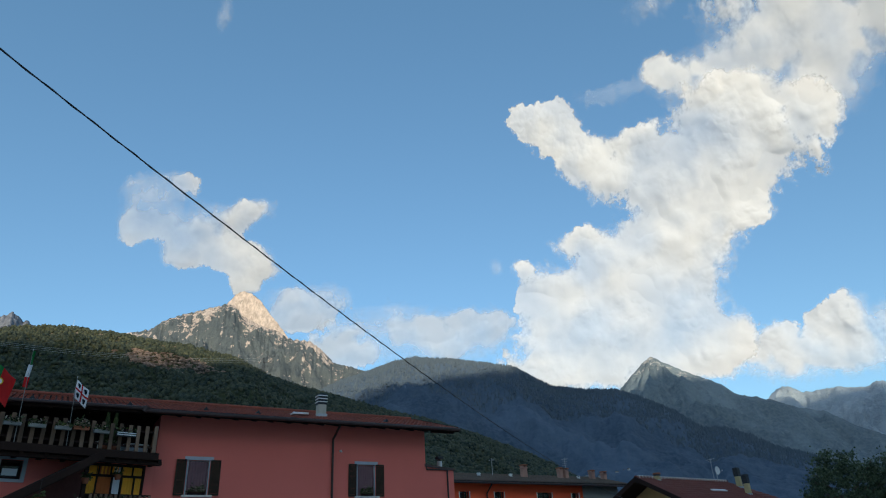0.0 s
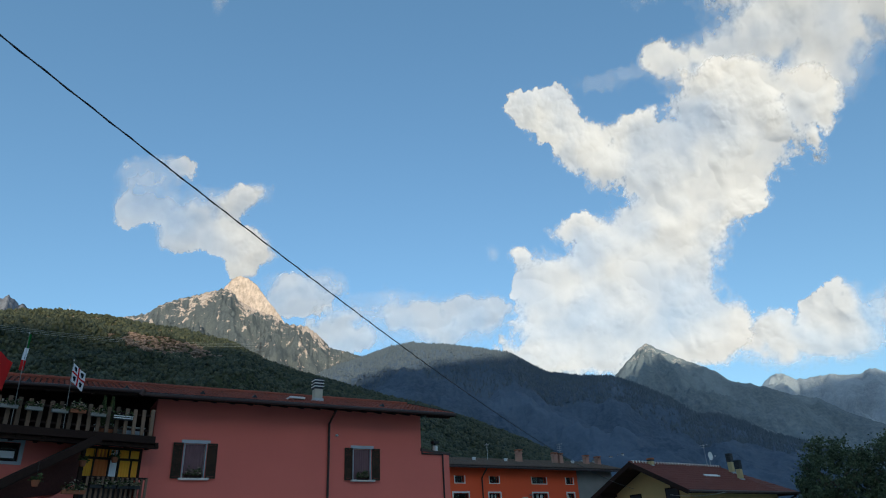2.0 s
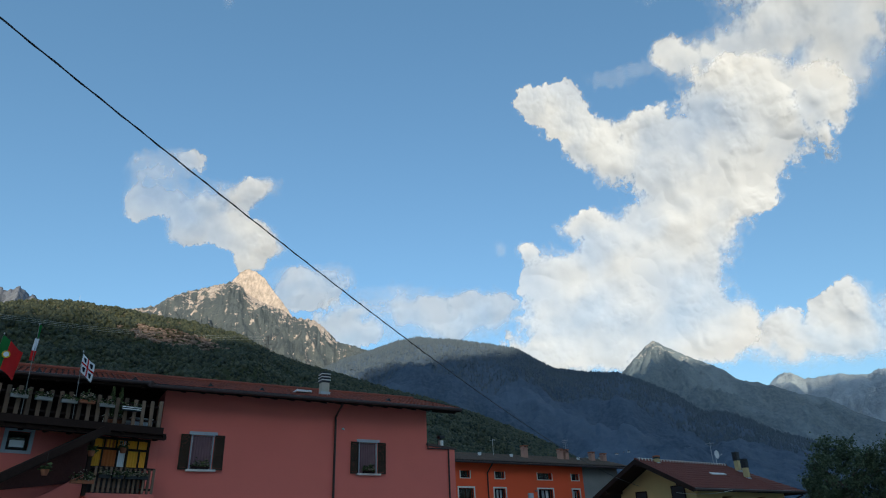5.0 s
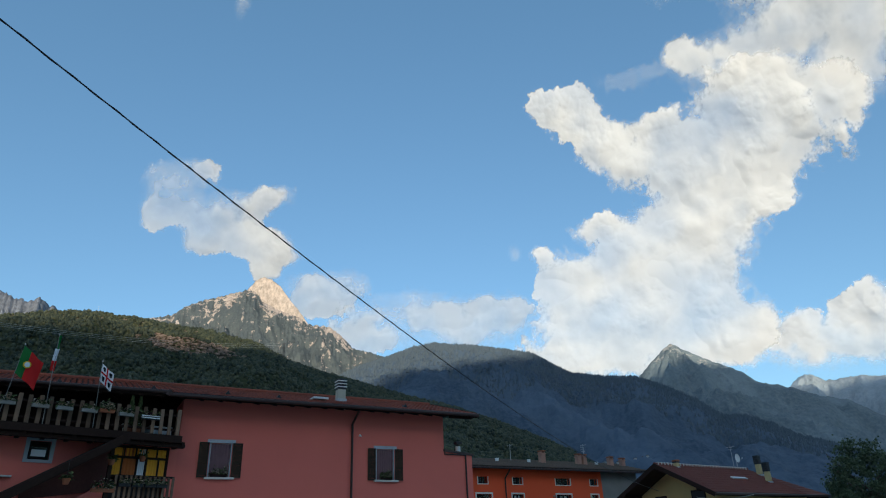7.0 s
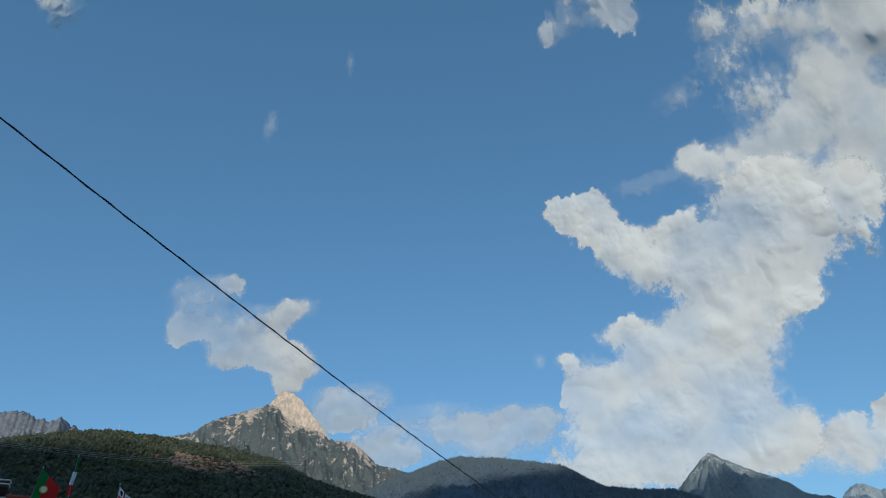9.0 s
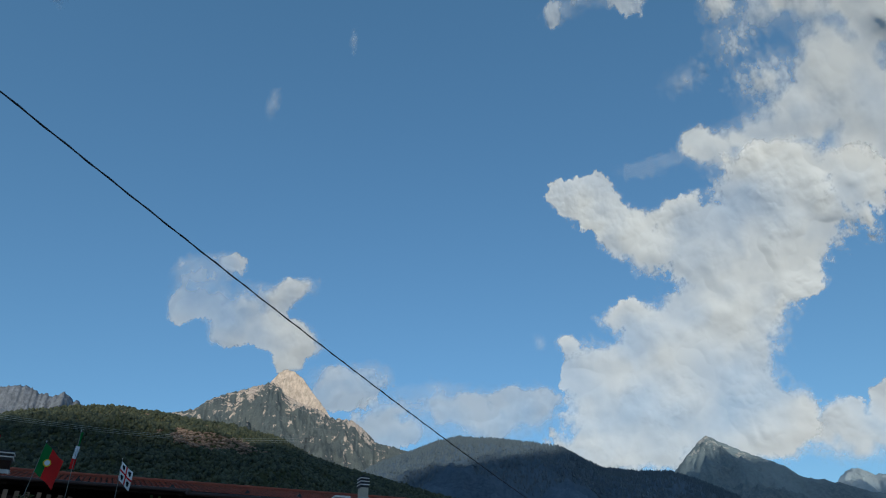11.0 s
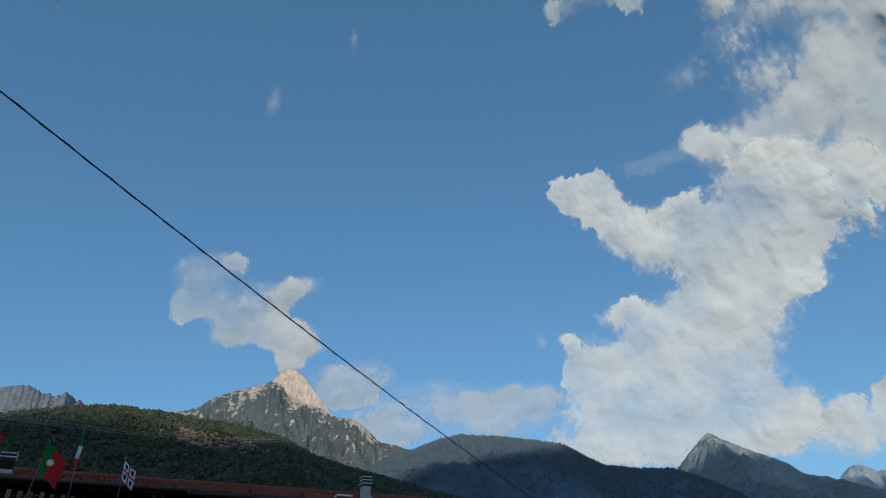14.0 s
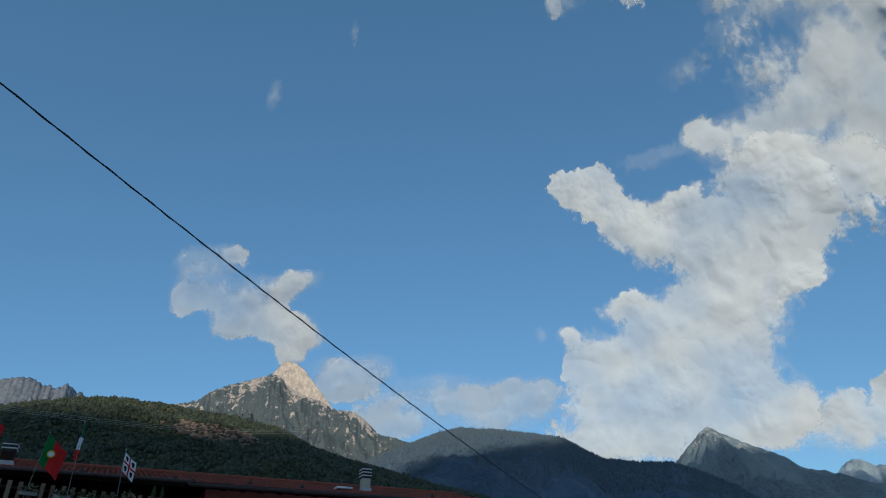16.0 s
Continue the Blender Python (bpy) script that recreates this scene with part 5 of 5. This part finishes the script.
part("roof_deck", shape(lambda b: [b.faces.new([b.verts.new(p) for p in q]) for q in (
    ((0, -HW, EVE), (EL, -HW, EVE), (RL, 0, APX), (0, 0, APX)), ((0, HW, EVE), (0, 0, APX), (RL, 0, APX), (EL, HW, EVE)), ((EL, -HW, EVE), (EL, HW, EVE), (RL, 0, APX)),
    ((0, -HW, EVE - 0.18), (0, 0, APX - 0.2), (RL, 0, APX - 0.2), (EL, -HW, EVE - 0.18)), ((0, HW, EVE - 0.18), (EL, HW, EVE - 0.18), (RL, 0, APX - 0.2), (0, 0, APX - 0.2)), ((EL, -HW, EVE - 0.18), (RL, 0, APX - 0.2), (EL, HW, EVE - 0.18)),
    ((0, -HW, EVE - 0.18), (0, -HW, EVE), (0, 0, APX), (0, 0, APX - 0.2)), ((0, HW, EVE - 0.18), (0, 0, APX - 0.2), (0, 0, APX), (0, HW, EVE)), ((0, -HW, EVE - 0.18), (EL, -HW, EVE - 0.18), (EL, -HW, EVE), (0, -HW, EVE)),
    ((EL, -HW, EVE - 0.18), (EL, HW, EVE - 0.18), (EL, HW, EVE), (EL, -HW, EVE)))]), dark_wood, oh)
yt = part("roof_tiles", shape(tile_field(0.02, RL - 0.05, HW, APX - EVE, 0.26, 0.40)), maroon_tile, oh, "maroon clay roof tiles")
yt.location, yt["kind"] = (0, -HW, EVE + 0.01), "stuff"
def hip_rows(b):
    m = 11
    for j in range(m):
        t0, t1 = j / m, (j + 1) / m
        for a, c in ((t0, t1),):
            y0, y1 = -HW + HW * a, -HW + HW * c
            z0, z1 = EVE + (APX - EVE) * a, EVE + (APX - EVE) * c
            xa, xc = EL - (EL - RL) * a, EL - (EL - RL) * c
            b.faces.new([b.verts.new(p) for p in ((RL - 0.06, y0, z0 + 0.055), (xa, y0, z0 + 0.055), (xc, y1, z1 + 0.025), (RL - 0.06, y1, z1 + 0.025))])
            b.faces.new([b.verts.new(p) for p in ((RL - 0.06, y0, z0 + 0.01), (xa, y0, z0 + 0.01), (xa, y0, z0 + 0.055), (RL - 0.06, y0, z0 + 0.055))])
            b.faces.new([b.verts.new(p) for p in ((xa, y0, z0 + 0.055), (xa, -y0, z0 + 0.055), (xc, -y1, z1 + 0.025), (xc, y1, z1 + 0.025))])
part("hip_tiles", shape(hip_rows), maroon_tile, oh)
part("ridge_tiles", shape(*[rod((0.33 * i, 0, APX + 0.03), (0.33 * i + 0.30, 0, APX + 0.045), 0.11, 0.09, 8) for i in range(32)]), maroon_tile, oh)
part("ridge_mortar", shape(*[box(0.33 * i + 0.29, 0.33 * i + 0.36, -0.125, 0.125, APX - 0.02, APX + 0.16, 0.01) for i in range(31)]), white_trim, oh, "pale mortar beads along the ridge")
part("barge_board", shape(prism([(-HW, EVE - 0.24), (-HW, EVE + 0.06), (0, APX + 0.07), (0, APX - 0.25)], "x", -0.06, -0.004), prism([(HW, EVE - 0.24), (0, APX - 0.25), (0, APX + 0.07), (HW, EVE + 0.06)], "x", -0.06, -0.004)), dark_wood, oh)
part("gutter", shape(rod((0, -HW - 0.07, EVE - 0.06), (EL + 0.1, -HW - 0.07, EVE - 0.04), 0.075, None, 8)), gutter_mat, oh)
part("bracket", shape(rod((12.22, -3.0, 3.6), (EL - 0.1, -HW + 0.15, EVE - 0.2), 0.06)), dark_wood, oh)
for y in (-2.9, 0.0, 2.9):
    part("purlin", shape(box(0.03, 1.69, y - 0.08, y + 0.08, EVE + (APX - EVE) * (1 - abs(y) / HW) - 0.40, EVE + (APX - EVE) * (1 - abs(y) / HW) - 0.21)), dark_wood, oh)
rw = part("roof_window", shape(box(-0.85, 0.85, -0.12, 0.12, 0, 0.07, 0.01)), white_paint, oh, "pale roof window")
rw.location = (6.3, -1.85, EVE + (APX - EVE) * (1 - 1.85 / HW) + 0.06)
rw.rotation_euler = (math.atan2(APX - EVE, HW), 0, 0)
banded_chimney(YE @ pose(1.9, -0.3, 6.35), 0.3, 0.28, 1, ochre_chimney, terracotta, "small ochre chimney with terracotta cap on the maroon roof", "chimney", terracotta)
banded_chimney(YE @ pose(10.4, -1.0, 6.05), 0.32, 0.72, 4, ochre_chimney, black_paint, "ochre chimney with dark banded top on the maroon roof", "chimney", black_paint)
banded_chimney(YE @ pose(9.3, -2.2, 5.42), 0.32, 0.68, 4, ochre_chimney, black_paint, "ochre chimney with dark banded top on the maroon roof", "chimney", black_paint)
dish = thing("satellite_dish", YE @ pose(9.55, 0.1, 6.5), "white satellite dish on a short pole above the ridge", "satellite dish")
part("pole", shape(rod((0, 0, -0.4), (0, 0, 0.8), 0.025)), steel, dish)
def bowl(b):
    rings = []
    for k in range(5):
        r = 0.31 * (k + 0.001) / 4
        rings.append([b.verts.new((r * math.cos(a * math.pi / 9), -0.12 - 0.5 * r * r + 0.03, 0.8 + r * math.sin(a * math.pi / 9))) for a in range(18)])
    for k in range(4):
        for a in range(18):
            b.faces.new((rings[k][a], rings[k][(a + 1) % 18], rings[k + 1][(a + 1) % 18], rings[k + 1][a]))
bo = part("bowl", shape(bowl), white_paint, dish, "", True)
part("arm", shape(rod((0, -0.12, 0.5), (0, -0.5, 0.75), 0.012), box(-0.04, 0.04, -0.55, -0.47, 0.72, 0.8)), steel, dish)
antenna(YE @ pose(9.9, 0.6, 6.4), 1.9, "faint steel television aerial above the ridge", 2)
aw = thing("awning", YE @ pose(-0.4, 4.0, 3.6), "white crumpled awning below the eave", "awning")
part("canvas", shape(prism([(-0.8, 0.25), (0.9, 0.0), (0.95, 0.12), (-0.75, 0.40)], "x", -0.6, 0.5)), white_cloth, aw)
part("frame", shape(rod((-0.5, -0.8, 0.2), (-0.5, 0.9, -0.05), 0.02), rod((0.4, -0.8, 0.2), (0.4, 0.9, -0.05), 0.02), rod((0.4, 0.0, -3.6), (0.4, 0.0, 0.1), 0.03)), steel, aw)


# ---- overhead cable from the ochre house, over the street and past the camera ----
def wire(name, points, r, mat, label):
    cu = bpy.data.curves.new(name, "CURVE")
    cu.dimensions, cu.bevel_depth, cu.bevel_resolution = "3D", r, 2
    sp = cu.splines.new("POLY")
    sp.points.add(len(points) - 1)
    for pt, v in zip(sp.points, points):
        pt.co = (*v, 1)
    cu.materials.append(mat)
    return tagged(new(name, cu), label, "cable")


wire("overhead_cable", [(-5.48 + 0.384 * s, 5.83 + 0.923 * s, 0.0018 * s * s - 0.143 * s + 7.69) for s in [-20 + 0.79 * i for i in range(81)]], 0.0105, cable_mat, "black twisted overhead cable running down to the ochre house")
twist = []
for i in range(1400):
    s = -8 + 51.2 * i / 1399
    a = s * 9.0
    twist.append((-5.48 + 0.384 * s + 0.010 * math.cos(a), 5.83 + 0.923 * s, 0.0018 * s * s - 0.143 * s + 7.69 + 0.010 * math.sin(a)))
wire("overhead_cable_strand", twist, 0.0072, cable_mat, "thin strand wound round the overhead cable")
wire("service_wire", [(13.0 + 0.25 * i, 44.2 + 0.0 * i, 4.15 + 0.02 * (i - 7) ** 2 * 0.15) for i in range(15)], 0.012, white_paint, "pale slack wire along the ochre house")


# ---- trees beside the ochre house ----
bark = material("grey_brown_bark", (0.12, 0.095, 0.075), 0.95, 12, 0.35, 2, 0.4, None, 0.8, 0.03)
tree_leaf = leaf_material("dark_tree_leaves", (0.042, 0.062, 0.034), (0.115, 0.145, 0.075), 0.7, 1.4)


def tree(m, label, height, spread, seed, clumps=150, leaves=75, size=0.17):
    rg = random.Random(seed)
    t = thing("tree", m, label, "tree", "trees beside the ochre house")
    base, tips = height * 0.30, []
    trunk = [rod((0, 0, -0.2), (0.1, 0.05, base), height * 0.035, height * 0.024, 10), rod((0.1, 0.05, base), (0.0, 0.1, height * 0.62), height * 0.024, height * 0.010, 8)]
    for i in range(26):
        a, z0 = rg.uniform(0, 6.28), rg.uniform(base * 0.7, height * 0.6)
        reach = spread * rg.uniform(0.5, 0.9)
        tip = Vector((math.cos(a) * reach, math.sin(a) * reach, min(height * 0.9, z0 + rg.uniform(0.1, 0.42) * height)))
        trunk.append(rod((0.05, 0.06, z0), tip * 0.55 + Vector((0, 0, z0 * 0.42)), height * 0.011, height * 0.007, 6))
        trunk.append(rod(tip * 0.55 + Vector((0, 0, z0 * 0.42)), tip, height * 0.007, 0.02, 5))
        tips.append(tip)
    part("trunk", shape(*trunk), bark, t)
    vs, fs = [], []
    nr = np.random.RandomState(seed)
    for c in range(clumps):
        u, a = nr.uniform(-0.55, 1), nr.uniform(0, 6.28)
        k = nr.uniform(0.62, 1.0) * (1 + 0.22 * math.sin(3 * a + seed) * (1 - abs(u)) + nr.uniform(-0.08, 0.1))
        cc = np.array([spread * k * math.sqrt(max(0.02, 1 - u * u)) * math.cos(a), spread * k * math.sqrt(max(0.02, 1 - u * u)) * math.sin(a), height * (0.58 + 0.40 * u * k)])
        rad = nr.uniform(0.45, 1.0) * spread * 0.19
        n = leaves
        p = cc + nr.normal(0, 1, (n, 3)) * rad * np.array([1, 1, 0.75]) * 0.62
        d = nr.normal(0, 1, (n, 3)) + np.array([0, 0, -0.15]); d /= np.linalg.norm(d, axis=1)[:, None]
        s = np.cross(d, nr.normal(0, 1, (n, 3))); s /= np.linalg.norm(s, axis=1)[:, None]
        ln = nr.uniform(0.6, 1.4, (n, 1)) * size
        q = np.stack([p, p + d * ln * 0.5 - s * ln * 0.42, p + d * ln, p + d * ln * 0.5 + s * ln * 0.42], 1).reshape(-1, 3)
        k0 = len(vs) * n * 4
        vs.append(q)
        fs.append(np.arange(n * 4).reshape(n, 4) + k0)
    me = bpy.data.meshes.new("crown")
    me.from_pydata(np.concatenate(vs).tolist(), [], np.concatenate(fs).tolist())
    me.materials.append(tree_leaf)
    o = new("crown", me); o.parent = t
    return t


tree(pose(28.0, 52.6, 0, 0, 0, 20), "broad dark green leafy tree beside the ochre house", 8.3, 3.0, 4)
tree(pose(32.6, 51.5, 0, 0, 0, 80), "broad dark green leafy tree beside the ochre house", 8.5, 3.4, 9)
tree(pose(38.2, 50.0, 0, 0, 0, 140), "broad dark green leafy tree beside the ochre house", 8.0, 3.2, 14)
tree(pose(26.6, 52.0, 0, 0, 0, 0), "low bushy tree at the foot of larger trees", 5.1, 1.9, 23, 80, 60, 0.15)
tree(pose(30.4, 49.6, 0, 0, 0, 0), "low bushy tree at the foot of larger trees", 5.0, 2.4, 27, 90, 60, 0.15)

# ---- pylon, mast and lines on the hill, small houses on the far slope ----
def at(az, el, r):
    return Vector((r * math.sin(radians(az)), r * math.cos(radians(az)), 1.6 + r * math.tan(radians(el))))


pylon_mat = material("weathered_grey_steel", (0.10, 0.105, 0.11), 0.7, 5, 0.2)
pyl = thing("pylon", Matrix.Translation(at(-17.35, 14.2, 1120)), "grey steel lattice power pylon on the wooded hill", "pylon")
def lattice(b):
    lv = [(4.5, 0), (3.2, 16), (2.0, 32), (1.2, 46), (0.5, 60)]
    for (w0, z0), (w1, z1) in zip(lv, lv[1:]):
        for sx, sy in ((-1, -1), (1, -1), (1, 1), (-1, 1)):
            rod((sx * w0, sy * w0, z0), (sx * w1, sy * w1, z1), 0.32, None, 4)(b)
        rod((-w0, -w0, z0), (w1, -w1, z1), 0.2, None, 4)(b); rod((w0, -w0, z0), (-w1, -w1, z1), 0.2, None, 4)(b)
part("tower", shape(lattice), pylon_mat, pyl)
for z, w in ((43, 9), (51, 7.5), (58, 5)):
    part("crossarm", shape(rod((-w, 0, z), (0, 0, z + 1.6), 0.25, None, 4), rod((w, 0, z), (0, 0, z + 1.6), 0.25, None, 4), rod((-w, 0, z), (w, 0, z), 0.22, None, 4)), pylon_mat, pyl)
line_mat = material("bare_aluminium_line", (0.45, 0.45, 0.43), 0.65, 5, 0.1)
mast = thing("mast", Matrix.Translation(at(-32.5, 17.9, 1140)), "thin radio mast on the crest of the hill", "mast")
part("pole", shape(rod((0, 0, -6), (0, 0, 22), 0.22, 0.12, 6)), steel, mast)
part("guy", shape(rod((0, 0, 14), (6, 0, -4), 0.06, None, 4), rod((0, 0, 14), (-6, 2, -4), 0.06, None, 4)), steel, mast)
for k in range(3):
    p, q = at(-17.5, 16.72 + 0.13 * k, 1115), at(-47, 16.55 + 0.12 * k, 700)
    wire("power_line", [p.lerp(q, i / 40) - Vector((0, 0, 42 * 4 * (i / 40) * (1 - i / 40) * 0.30)) for i in range(41)], 0.13, line_mat, "thin steel power line strung across the wooded hill")

az, el, gx, gy, gz = mid_grid
far_white = material("whitewashed_wall", (0.5, 0.48, 0.45), 0.9, 2, 0.1)
for a, e, w in ((11.5, 6.3, 5), (11.9, 6.2, 4), (12.25, 6.4, 6), (12.9, 6.5, 4), (10.9, 6.1, 4), (13.2, 6.6, 4)):
    i = int(np.argmin(np.abs(az - a)))
    pe = np.degrees(np.arctan2(gz[i, :140] - 1.6, np.hypot(gx[i, :140], gy[i, :140])))
    j = int(np.argmin(np.abs(pe - e)))
    fh = thing("farmhouse", Matrix.Translation((gx[i, j], gy[i, j], gz[i, j])) @ pose(0, 0, 0, 0, 0, a * 37 % 90), "small whitewashed house on the far mountainside", "house", "houses on the far slope")
    part("walls", shape(box(-w / 2, w / 2, -2.5, 2.5, -3, 3.2)), far_white, fh)
    part("roof", shape(prism([(-3.0, 3.21), (3.0, 3.21), (0, 4.8)], "x", -w / 2 - 0.6, w / 2 + 0.6)), old_tile, fh)
